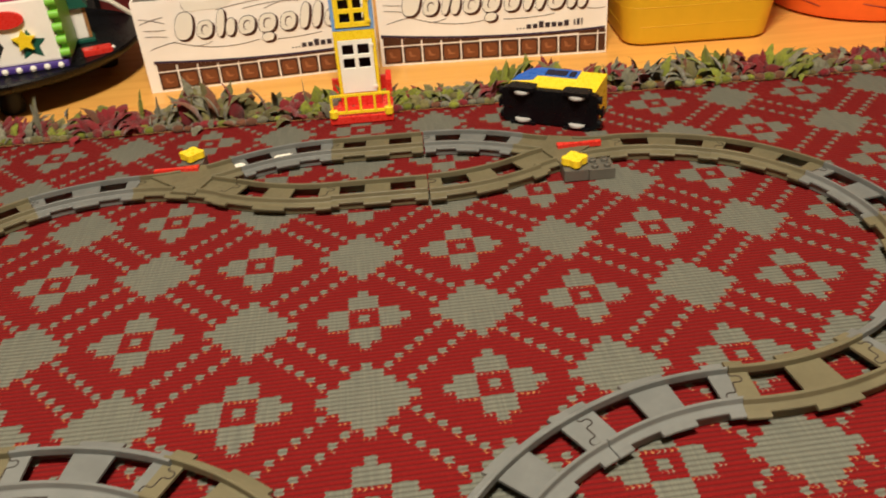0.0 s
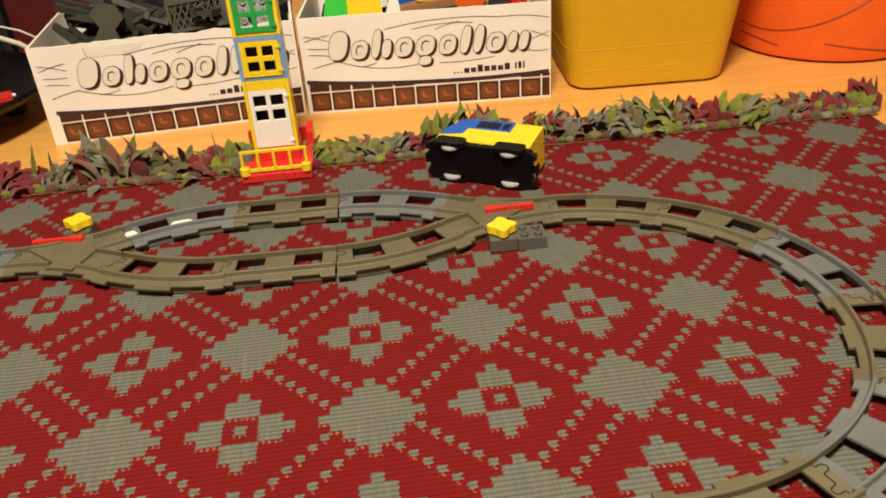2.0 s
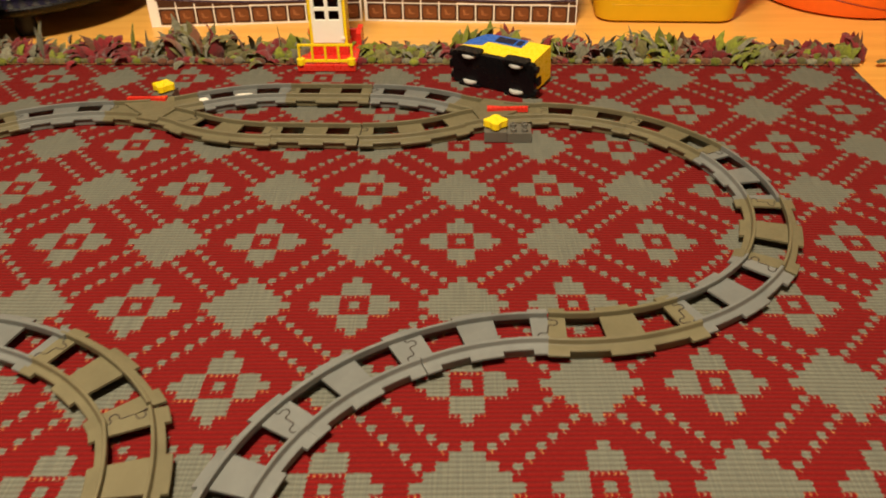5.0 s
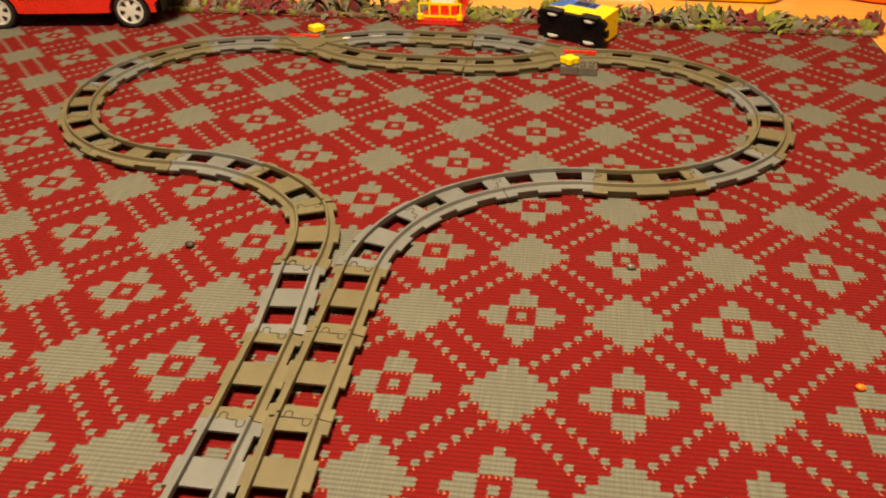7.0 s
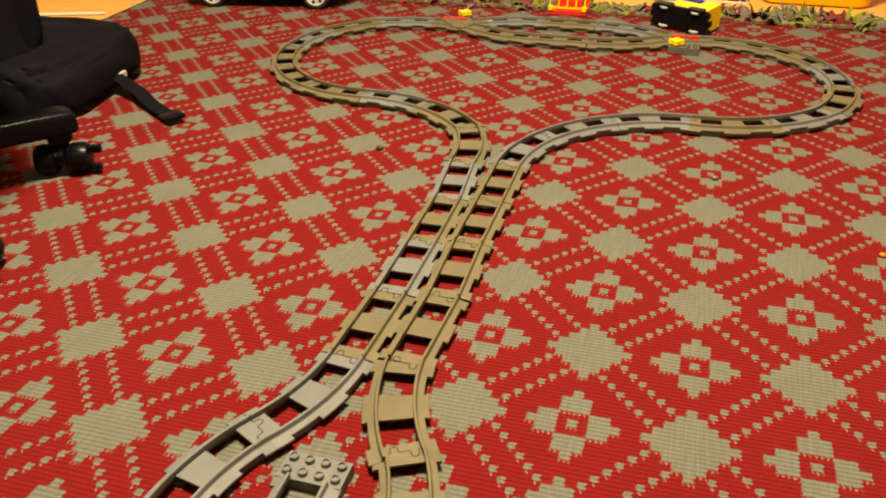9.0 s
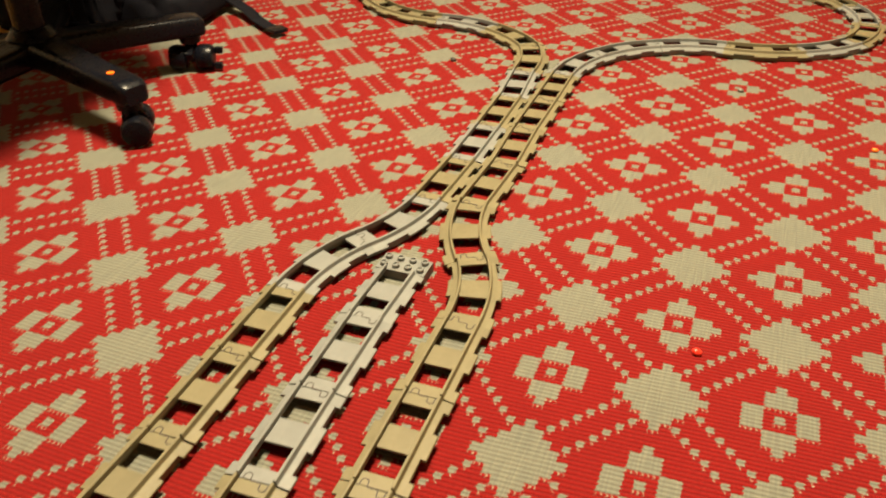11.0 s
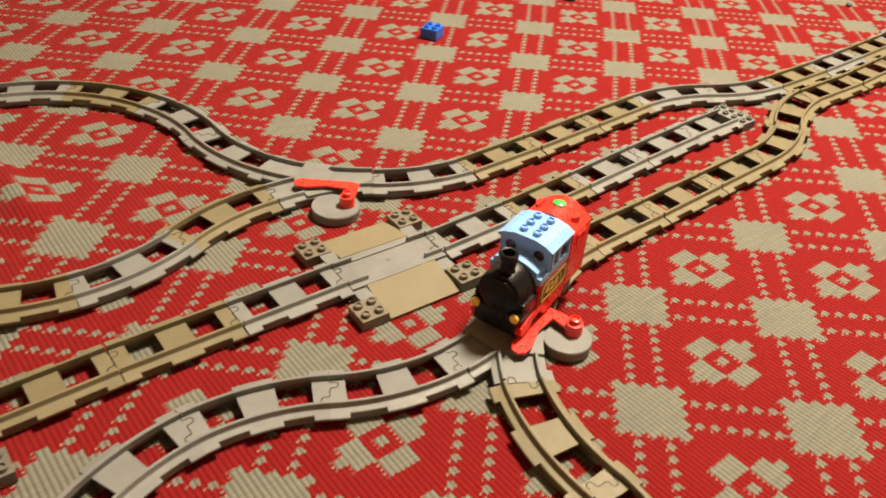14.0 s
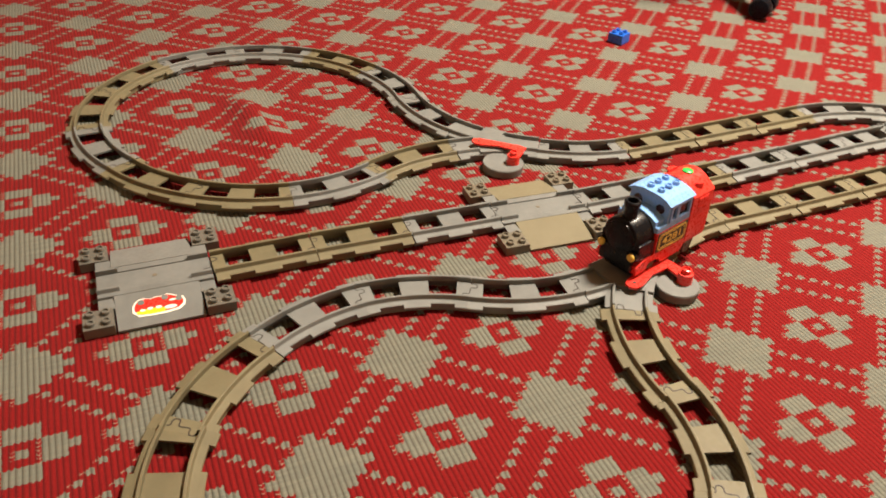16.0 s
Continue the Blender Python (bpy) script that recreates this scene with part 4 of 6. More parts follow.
def build_wagon(m):
    t = thing("toy_wagon", m, "yellow and blue toy train wagon tipped over on its side", "toy train")
    w = 0.030
    part("chassis", prism(bmesh.new(), rounded(-0.080, 0.080, -0.030, 0.030, 0.006), 0.008, 0.020, "z"), BLACK, t, bevel=0.0015)
    for x in (-0.046, 0.046):
        for y in (-0.0245, 0.0245):
            wheel(t, x, y, 0.0140, 0.0150, 0.0050, WHEELGREY, WHEELGREY)
            fender = prism(bmesh.new(), rounded(x - 0.023, x + 0.023, 0.0030, 0.025, 0.006), min(y * 1.13, y * 1.38), max(y * 1.13, y * 1.38), "y")
            part("wheel_guard", fender, BLACK, t, bevel=0.001)
    side = [(-0.073, 0.0205), (-0.030, 0.0205), (-0.024, 0.017), (0.024, 0.017), (0.030, 0.0205), (0.073, 0.0205), (0.073, 0.090), (0.030, 0.090), (0.030, 0.061), (-0.036, 0.061), (-0.039, 0.043), (-0.073, 0.034)]
    part("body", prism(bmesh.new(), side, -w, w, "y"), YELLOW, t, bevel=0.0014)
    nose = [(-0.073, 0.0345), (-0.0395, 0.0435), (-0.0365, 0.0615), (0.0295, 0.0615), (0.0295, 0.092), (-0.040, 0.092), (-0.055, 0.086), (-0.070, 0.056)]
    cab = part("cab", prism(bmesh.new(), nose, -w, w, "y"), DEEPBLUE, t, "deep blue cab with sloping nose", bevel=0.0014)
    for s in (1, -1):
        for a, b in ((-0.026, 0.010), (0.014, 0.025)):
            y = s * w
            part("window_pane", boxes((a, b, min(y, y + s * 0.0008), max(y, y + s * 0.0008), 0.067, 0.086)), CABNAVY, cab)
    for x in (-0.028, -0.012, 0.004, 0.020):
        for y in (-0.008, 0.008):
            share("stud", STUD[DEEPBLUE], cab, Matrix.Translation((x, y, 0.092)))
    part("funnel_ring", lathe(bmesh.new(), [(0.010, 0.0895), (0.010, 0.093), (0.0085, 0.0935), (0.0075, 0.0915), (0.0001, 0.0914)], 20, Matrix.Translation((0.050, 0, 0))), YELLOW, t)
    for s in (1, -1):
        part("coupling", boxes((min(s * 0.08, s * 0.085), max(s * 0.08, s * 0.085), -0.005, 0.005, 0.012, 0.018), (min(s * 0.0845, s * 0.0885), max(s * 0.0845, s * 0.0885), -0.008, 0.008, 0.010, 0.022)), BLACK, t, bevel=0.0015)
        for y in (-0.021, 0.021):
            part("buffer", cyl(bmesh.new(), 0.0062, 0.0, 0.006, n=16, m=Matrix.Translation((s * 0.0795, y, 0.014)) @ Matrix.Rotation(radians(90 * s), 4, "Y")), BLACK, t)
    return t


build_wagon(Matrix.Translation((0.136, 0.402, 0.0285)) @ Matrix.Rotation(radians(-29), 4, "Z") @ Matrix.Rotation(radians(-85), 4, "X") @ Matrix.Scale(0.9, 4))


def frame_block(parent, name, z0, h, colour, pane, panes, depth=0.032):
    """A hollow frame 64 mm wide with a leaf of its own colour in it."""
    head = 0.014 if panes == "door" else 0.006
    f = part(name, boxes((-0.0318, -0.0265, -depth / 2, depth / 2, z0, z0 + h), (0.0265, 0.0318, -depth / 2, depth / 2, z0, z0 + h), (-0.0264, 0.0264, -depth / 2, depth / 2, z0, z0 + 0.005), (-0.0264, 0.0264, -depth / 2, depth / 2, z0 + h - head, z0 + h)), colour, parent, bevel=0.0008)
    x0, x1, lo, hi = -0.0262, 0.0262, z0 + 0.0055, z0 + h - head - 0.0005
    y = -depth / 2
    if panes == "door":
        win0, win1 = z0 + h * 0.43, hi - 0.0065
        mid = (win0 + win1) / 2
        bars = [(x0, x1, lo, win0), (x0, x1, win1, hi), (x0, x0 + 0.0055, win0, win1), (x1 - 0.0055, x1, win0, win1), (-0.003, 0.003, win0, win1), (x0 + 0.0055, -0.003, mid - 0.0025, mid + 0.0025), (0.003, x1 - 0.0055, mid - 0.0025, mid + 0.0025)]
    else:
        mid = (lo + hi) / 2
        bars = [(x0, x1, lo, lo + 0.0065), (x0, x1, hi - 0.0065, hi), (x0, x0 + 0.0075, lo + 0.0065, hi - 0.0065), (x1 - 0.0075, x1, lo + 0.0065, hi - 0.0065), (-0.003, 0.003, lo + 0.0065, hi - 0.0065)]
        if panes == "cross":
            bars += [(x0 + 0.0075, -0.003, mid - 0.003, mid + 0.003), (0.003, x1 - 0.0075, mid - 0.003, mid + 0.003)]
    leaf = part("door_leaf" if panes == "door" else "window_leaf", boxes(*[(a, b, y - 0.0015, y + 0.004, c, d) for a, b, c, d in bars]), pane, f)
    if pane is YELLOW:
        part("back_pane", boxes((x0 + 0.0005, 0.014, depth / 2 - 0.004, depth / 2 - 0.001, lo, hi - 0.014)), GLASS, f, "dark back of the frame")
    elif panes == "door":
        part("back_pane", boxes((x0 + 0.0005, x1 - 0.0005, depth / 2 - 0.004, depth / 2 - 0.001, lo, hi)), GLASS, f, "dark back of the frame")
    for z in (lo + 0.008, hi - 0.008):
        part("hinge", boxes((x1 - 0.004, x1 + 0.002, y - 0.0032, y - 0.0016, z - 0.002, z + 0.002)), pane, leaf)
    return f


def build_tower():
    t = thing("toy_tower", place2d((-0.137, 0.545, 0)), "toy tower of door and window frames on a red base", "toy building")
    base = part("base_plate", boxes((-0.049, 0.049, -0.062, 0.060, 0.0006, 0.0125)), RED, t, bevel=0.0015)
    rear = [(0.028, 0.0126), (0.060, 0.0126), (0.060, 0.040), (0.050, 0.0365), (0.040, 0.040), (0.028, 0.034)]
    part("side_wall", prism(bmesh.new(), rear, 0.040, 0.0488, "x"), RED, base)
    part("back_wall", boxes((-0.0488, 0.0395, 0.050, 0.059, 0.0126, 0.034)), RED, base, bevel=0.001)
    part("step", boxes((-0.032, 0.032, -0.016, 0.032, 0.0126, 0.0285)), RED, base, bevel=0.001)
    fence = part("fence", boxes((-0.046, 0.046, -0.060, -0.0565, 0.0165, 0.0205), (-0.046, 0.046, -0.060, -0.0565, 0.044, 0.0475)), YELLOW, t, "yellow plastic railing")
    for x in (-0.044, -0.022, 0.0, 0.022, 0.044):
        part("fence_bar", boxes((x - 0.0018, x + 0.0018, -0.0603, -0.0562, 0.0206, 0.0439)), YELLOW, fence)
    for x in (-0.0425, 0.0425):
        part("fence_foot", cyl(bmesh.new(), 0.0068, 0.0126, 0.0225, x, -0.0585, n=18), YELLOW, fence)
    frame_block(t, "door_frame", 0.029, 0.1025, YELLOW, WHITE, "door")
    frame_block(t, "window_frame", 0.1318, 0.060, BLUE, YELLOW, "cross")
    frame_block(t, "window_frame", 0.1921, 0.060, YELLOW, GREEN, "cross")
    frame_block(t, "window_frame", 0.2524, 0.060, BLUE, RED, "cross")
    return t


build_tower()


def build_brick(name, m, nx, ny, colour, label):
    t = thing(name, m, label, "toy brick")
    a, b = nx * 0.008, ny * 0.008
    part("brick_body", boxes((-a, a, -b, b, 0.0003, 0.0192)), colour, t, bevel=0.0008)
    for i in range(nx):
        for j in range(ny):
            share("stud", STUD[colour], t, Matrix.Translation((-a + 0.008 + 0.016 * i, -b + 0.008 + 0.016 * j, 0.0192)))
    return t


build_brick("toy_brick", place2d((-0.628, -1.318, 28)), 2, 2, DEEPBLUE, "blue toy brick with four studs lying on the rug")

# ---- cartons and bins behind the rug ----


def build_carton(a, b, height, depth, label, torn, flip):
    """An open printed carton between two front corners on the floor."""
    ax, ay, bx, by = *a, *b
    ln, ang = math.hypot(bx - ax, by - ay), math.atan2(by - ay, bx - ax)
    t = thing("carton", Matrix.Translation((ax, ay, FLOOR + 0.0003)) @ Matrix.Rotation(ang, 4, "Z"), label, "box", "cartons behind the rug")
    th = 0.004
    n = 40
    rim = []
    for i in range(n + 1):
        x = ln * i / n
        dip = torn * (0.010 * max(0, noise.noise(Vector((x * 14, 3.1, 0)))) + 0.004 * abs(noise.noise(Vector((x * 60, 7, 0)))))
        rim.append((x, height - dip))
    front = part("front_panel", prism(bmesh.new(), [(0, 0)] + [(ln, 0)] + rim[::-1], 0.0, th, "y"), CARD, t)
    part("side_panel", boxes((0, th, th + 0.0002, depth, 0, height)), CARD, t)
    part("side_panel", boxes((ln - th, ln, th + 0.0002, depth, 0, height)), CARD, t)
    part("back_panel", boxes((th + 0.0002, ln - th - 0.0002, depth - th, depth, 0, height)), CARD, t)
    part("bottom_panel", boxes((th + 0.0002, ln - th - 0.0002, th + 0.0002, depth - th - 0.0002, 0, th)), CARD, t)
    # printed band of chocolate squares under a dark curved stripe
    def stripe(f):
        return 0.0385 + 0.0140 * max(0.0, 0.66 - f) ** 2 / 0.4356 + 0.0045 * max(0.0, f - 0.66) ** 2 / 0.1156
    first = 0.019 if not flip else 0.006
    wave = [(x, stripe(x / ln)) for x in np.linspace(first - 0.003, ln - 0.003, 30)]
    for dz, thick, mat in ((0.0, 0.0026, BROWNPRINT), (0.0030, 0.0032, NAVY)):
        part("printed_stripe", prism(bmesh.new(), [(x, z + dz) for x, z in wave] + [(x, z + dz + thick) for x, z in wave[::-1]], -0.0008, 0.0005, "y"), mat, front)
    pitch, x = 0.0352, first
    while x + 0.008 < ln:
        x1 = min(x + pitch - 0.0026, ln - 0.002)
        sq = part("printed_square", boxes((x, x1, -0.0009, 0.0004, 0.0045, 0.0352)), BROWNPRINT, front, bevel=0.0003)
        if x1 - x > 0.024:
            part("printed_gloss", prism(bmesh.new(), rounded(x + 0.0035, x1 - 0.0035, 0.0080, 0.0315, 0.005), -0.0013, -0.0005, "y"), CHOCLIGHT, sq)
            part("printed_shine", prism(bmesh.new(), [(x + 0.0090, 0.0260), (x + 0.0105, 0.0160), (x + 0.0180, 0.0150), (x + 0.0240, 0.0175), (x + 0.0160, 0.0185), (x + 0.0125, 0.0262)], -0.0016, -0.0010, "y"), CHOCSHINE, sq)
        lo_l, lo_r = stripe(x / ln), stripe(x1 / ln)
        if lo_l > 0.0402:
            part("printed_square", prism(bmesh.new(), [(x, 0.0380), (x1, 0.0380), (x1, max(lo_r, 0.0382)), (x, lo_l)], -0.0007, 0.0004, "y"), BROWNPRINT, front)
        x += pitch
    # the brand's slanted word shape as plain bars and ovals, white with a thin outline and a brown shadow
    layers = {mat: bmesh.new() for mat in (BROWNPRINT, INK, STICKERWHITE)}
    word = 0.10 if flip else 0.145

    def slant(pts, z0):
        return [(a + 0.22 * (b - z0), b) for a, b in pts]

    def blob(mat, cx, cz, rx, rz, y):
        pts = [(cx + rx * math.copysign(abs(math.cos(a)) ** 0.8, math.cos(a)), cz + rz * math.copysign(abs(math.sin(a)) ** 0.8, math.sin(a))) for a in np.linspace(0, 2 * math.pi, 25)[:-1]]
        prism(layers[mat], slant(pts, 0.088), y, 0.0003, "y")
    glyphs = ((0.00, 0.095, 0.048), (0.112, 0.085, 0.031), (0.212, 0.045, 0.048), (0.262, 0.050, 0.031), (0.328, 0.088, 0.032), (0.43, 0.095, 0.033), (0.455, 0.065, -0.016),
              (0.545, 0.085, 0.032), (0.648, 0.050, 0.046), (0.712, 0.050, 0.046), (0.778, 0.088, 0.032), (0.882, 0.048, 0.032), (0.937, 0.050, 0.032))
    for i, (f, wide, tall) in enumerate(glyphs):
        cx, rx = ln * (word + 0.815 * (f + wide / 2)), ln * 0.815 * wide / 2
        base = 0.0885 - 0.004 * f
        cz, rz = base + tall / 2, abs(tall) / 2
        blob(BROWNPRINT, cx + 0.0042, cz - 0.0034, rx, rz, -0.0008 - 0.00002 * i)
        blob(INK, cx, cz, rx, rz, -0.0012 - 0.00002 * i)
        blob(STICKERWHITE, cx, cz, rx - 0.0008, rz - 0.0008, -0.0016 - 0.00002 * i)
        if wide > 0.08 and 0 < tall < 0.04:
            blob(BROWNPRINT, cx, cz, rx * 0.42, rz * 0.52, -0.0020)
            blob(STICKERWHITE, cx + 0.0010, cz - 0.0010, rx * 0.42 - 0.0010, rz * 0.52 - 0.0012, -0.0022)
    for mat, bm in layers.items():
        part("logo_shape", bm, mat, front)
    # the small line of print below the word, as bars
    x = ln * (0.605 if flip else 0.63)
    for k, (bw, tall) in enumerate([(0.0022, 0.0025)] * 3 + [(0.0085, h) for h in (0.0075, 0.0075, 0.0115, 0.0085, 0.0085, 0.0075, 0.0105)] + [(0.0028, 0.0100), (0.0050, 0.0110), (0.0026, 0.0115)]):
        if k == 10:
            x += 0.006
        lift = 0.0525 + 0.006 * (x / ln - 0.6)
        if x + bw < ln - 0.004:
            part("print_bar", boxes((x, x + bw, -0.0008, 0.0004, lift, lift + tall)), INK, front)
        x += bw + (0.0036 if k < 3 else 0.0027)
    # thin printed swirls: ends as a share of the length and in metres up, and the sag
    swirls = ((0.02, 0.131, 0.12, 0.120, 0.001), (0.02, 0.122, 0.12, 0.131, 0.001), (0.03, 0.111, 0.12, 0.109, -0.001), (0.03, 0.100, 0.12, 0.096, 0.001), (0.04, 0.077, 0.15, 0.087, 0.001),
              (0.14, 0.087, 0.50, 0.076, -0.011), (0.22, 0.076, 0.30, 0.081, -0.002), (0.55, 0.073, 0.77, 0.077, -0.002), (0.34, 0.134, 0.80, 0.141, 0.007), (0.45, 0.131, 0.69, 0.135, 0.004),
              (0.54, 0.128, 0.64, 0.139, 0.001), (0.80, 0.141, 0.99, 0.135, 0.003), (0.92, 0.115, 0.99, 0.104, 0.0), (0.92, 0.101, 0.99, 0.112, 0.0), (0.91, 0.084, 0.99, 0.083, -0.002))
    for k, (f0, z0, f1, z1, sag) in enumerate(swirls):
        pts = [(ln * (f0 + (f1 - f0) * q), -0.0004, z0 + (z1 - z0) * q + 4 * sag * q * (1 - q)) for q in np.linspace(0, 1, 14)]
        part("printed_swirl", tube(bmesh.new(), pts, 0.00042, 5), BROWNPRINT if k % 3 == 2 else INK, front)
    if torn > 0.5:
        ragged = [(0.084, height - 0.006), (0.086, height - 0.021), (0.098, height - 0.025), (0.116, height - 0.023), (0.138, height - 0.024), (0.160, height - 0.019), (0.176, height - 0.009), (0.150, height - 0.007), (0.118, height - 0.010), (0.100, height - 0.007)]
        part("torn_patch", prism(bmesh.new(), ragged, -0.0006, 0.0003, "y"), STICKERWHITE, front, "bare torn patch of the cardboard")
        part("tear", tube(bmesh.new(), [(0.084, -0.0003, height - 0.006), (0.083, -0.0003, height - 0.014), (0.086, -0.0003, height - 0.022)], 0.0004, 5), BROWNPRINT, front)
    return t


build_carton((-0.516, 0.716), (-0.1105, 0.754), 0.160, 0.27, "open white printed carton full of dark toy track pieces", 1.0, False)
build_carton((-0.105, 0.753), (0.302, 0.728), 0.160, 0.27, "open white printed carton full of bright toy bricks", 0.15, True)


def build_fill():
    """What lies in the cartons."""
    rnd = random.Random(5)
    for i in range(34):
        x, y = rnd.uniform(-0.47, -0.16), rnd.uniform(0.80, 0.94)
        m = Matrix.Translation((x, y, 0.125 + rnd.uniform(0, 0.042))) @ Euler((rnd.uniform(-0.5, 0.5), rnd.uniform(-0.5, 0.5), rnd.uniform(0, 3.1))).to_matrix().to_4x4()
        t = thing("stored_track", m, "dark grey toy track piece stored in the carton", "toy track", "stored toy tracks")
        for s in (1, -1):
            part("rail", boxes((-0.05, 0.05, s * 0.015 - 0.004, s * 0.015 + 0.004, 0, 0.012)), STOREDGREY if i % 3 else MATTBLACK, t, bevel=0.001)
        for k in range(4):
            part("sleeper", boxes((-0.048 + 0.028 * k, -0.036 + 0.028 * k, -0.0108, 0.0108, 0.001, 0.007)), STOREDGREY if i % 3 else MATTBLACK, t)
    for i in range(12):
        colour = (DEEPBLUE, WHITE, RED, YELLOW, GREEN, DEEPBLUE)[i % 6]
        m = Matrix.Translation((rnd.uniform(-0.05, 0.26), rnd.uniform(0.85, 0.95), 0.122 + rnd.uniform(0, 0.03))) @ Euler((rnd.uniform(-0.3, 0.3), rnd.uniform(-0.3, 0.3), rnd.uniform(0, 3.1))).to_matrix().to_4x4()
        build_brick("stored_brick", m, 2, 4, colour, "bright toy brick stored in the carton")

    def chunk(name, x, y, z, turn, outline, thick, colour, label):
        t = thing(name, Matrix.Translation((x, y, z)) @ Euler([radians(a) for a in turn]).to_matrix().to_4x4(), label, "toy", "toys in the cartons")
        part("piece", prism(bmesh.new(), outline, -thick / 2, thick / 2, "y"), colour, t, bevel=0.002)
        return t
    slab = [(-0.019, 0.0), (0.019, 0.0), (0.022, 0.055), (0.010, 0.062), (-0.017, 0.058)]
    chunk("stored_wedge", -0.048, 0.800, 0.122, (-12, 10, 0), slab, 0.045, LIMEGREEN, "bright green curved toy piece standing in the carton")
    chunk("stored_block", 0.005, 0.800, 0.120, (-8, -6, 5), [(-0.030, 0), (0.030, 0), (0.030, 0.052), (-0.022, 0.060)], 0.05, YELLOW, "big yellow toy block standing in the carton")
    chunk("stored_plate", 0.046, 0.805, 0.122, (-10, 14, 0), [(-0.011, 0), (0.013, 0), (0.010, 0.046), (-0.008, 0.052)], 0.02, WHITE, "white toy panel standing in the carton")
    chunk("stored_block", 0.076, 0.820, 0.122, (0, -12, 20), [(-0.014, 0), (0.014, 0), (0.014, 0.042), (-0.012, 0.046)], 0.03, DEEPBLUE, "deep blue toy block standing in the carton")
    chunk("stored_plank", 0.110, 0.790, 0.146, (0, -5, -3), [(-0.046, 0), (0.046, 0), (0.046, 0.011), (-0.046, 0.010)], 0.03, BROWNWOOD, "brown toy plank lying on top in the carton")
    chunk("stored_figure_stand", 0.106, 0.792, 0.157, (0, 4, 12), [(-0.016, 0), (0.016, 0), (0.013, 0.008), (0.005, 0.012), (0.006, 0.024), (-0.005, 0.026), (-0.006, 0.012), (-0.014, 0.008)], 0.014, GOLD, "gold-coloured toy ornament standing in the carton")
    chunk("stored_tile", 0.168, 0.790, 0.138, (8, 42, 6), [(-0.019, -0.002), (0.019, -0.002), (0.019, 0.036), (-0.019, 0.036)], 0.008, BINORANGE, "orange toy tile standing on its corner in the carton")
    chunk("stored_bar", 0.196, 0.800, 0.122, (5, 18, 0), [(-0.006, 0), (0.006, 0), (0.005, 0.05), (-0.004, 0.054)], 0.012, GOLD, "gold-coloured toy bar standing in the carton")
    chunk("stored_block", 0.262, 0.800, 0.122, (0, -8, 10), [(-0.014, 0), (0.014, 0), (0.012, 0.050), (-0.013, 0.046)], 0.03, RED, "red toy block standing in the carton")
    # a grille and big drab plates on top of the stored tracks
    g = thing("stored_grille", Matrix.Translation((-0.265, 0.800, 0.140)) @ Euler((radians(-18), radians(-6), radians(-4))).to_matrix().to_4x4(), "dark grey toy grille of crossed bars stored in the carton", "toy", "toys in the cartons")
    part("grille_frame", boxes((-0.044, 0.044, -0.004, 0.004, 0, 0.006), (-0.044, 0.044, -0.004, 0.004, 0.044, 0.054), (-0.050, -0.0442, -0.004, 0.004, 0, 0.054), (0.0442, 0.050, -0.004, 0.004, 0, 0.054)), OLIVE, g, bevel=0.001)
    for k in range(9):
        x0 = -0.052 + 0.0115 * k
        for s in (1, -1):
            a, b = (x0, x0 + 0.020) if s > 0 else (x0 + 0.020, x0)
            a, b = max(-0.044, min(0.044, a)), max(-0.044, min(0.044, b))
            part("bar", prism(bmesh.new(), [(a - 0.0014, 0.006), (a + 0.0014, 0.006), (b + 0.0014, 0.044), (b - 0.0014, 0.044)], -0.001 * s - 0.0009, -0.001 * s + 0.0009, "y"), OLIVE, g)
    lump = [(-0.024, 0), (0.020, 0), (0.012, 0.022), (0.026, 0.040), (0.014, 0.060), (-0.012, 0.062), (-0.026, 0.044), (-0.012, 0.024)]
    chunk("stored_crane", -0.420, 0.815, 0.128, (-10, 8, 10), lump, 0.026, OLIVE, "drab olive toy part standing in the carton")
    chunk("stored_crane", -0.365, 0.835, 0.128, (-6, -30, -10), [(a * 0.8, b * 0.8) for a, b in lump], 0.02, STOREDGREY, "dark grey toy part standing in the carton")
    ridge = chunk("stored_plate", -0.180, 0.815, 0.128, (-30, 3, 6), [(-0.042, 0), (0.042, 0), (0.042, 0.058), (-0.036, 0.062)], 0.007, OLIVE, "drab studded toy plate leaning in the carton")
    for i in range(5):
        for j in range(3):
            share("stud", STUD[OLIVE], ridge, Matrix.Translation((-0.032 + 0.016 * i, -0.0034, 0.012 + 0.016 * j)) @ Matrix.Rotation(radians(90), 4, "X"))
    # loose inner fill under the top layer
    tagged(new("packing_layer", finish(boxes((-0.49, -0.14, 0.775, 0.985, FLOOR + 0.0045, 0.130)), "packing_layer", STOREDGREY, bevel=0.01)), "dark jumble of toy parts low in the carton", "toys", kind="stuff")
    tagged(new("packing_layer", finish(boxes((-0.075, 0.275, 0.775, 0.985, FLOOR + 0.0045, 0.125)), "packing_layer", MATTBLACK, bevel=0.01)), "dark jumble of toy parts low in the carton", "toys", kind="stuff")


build_fill()


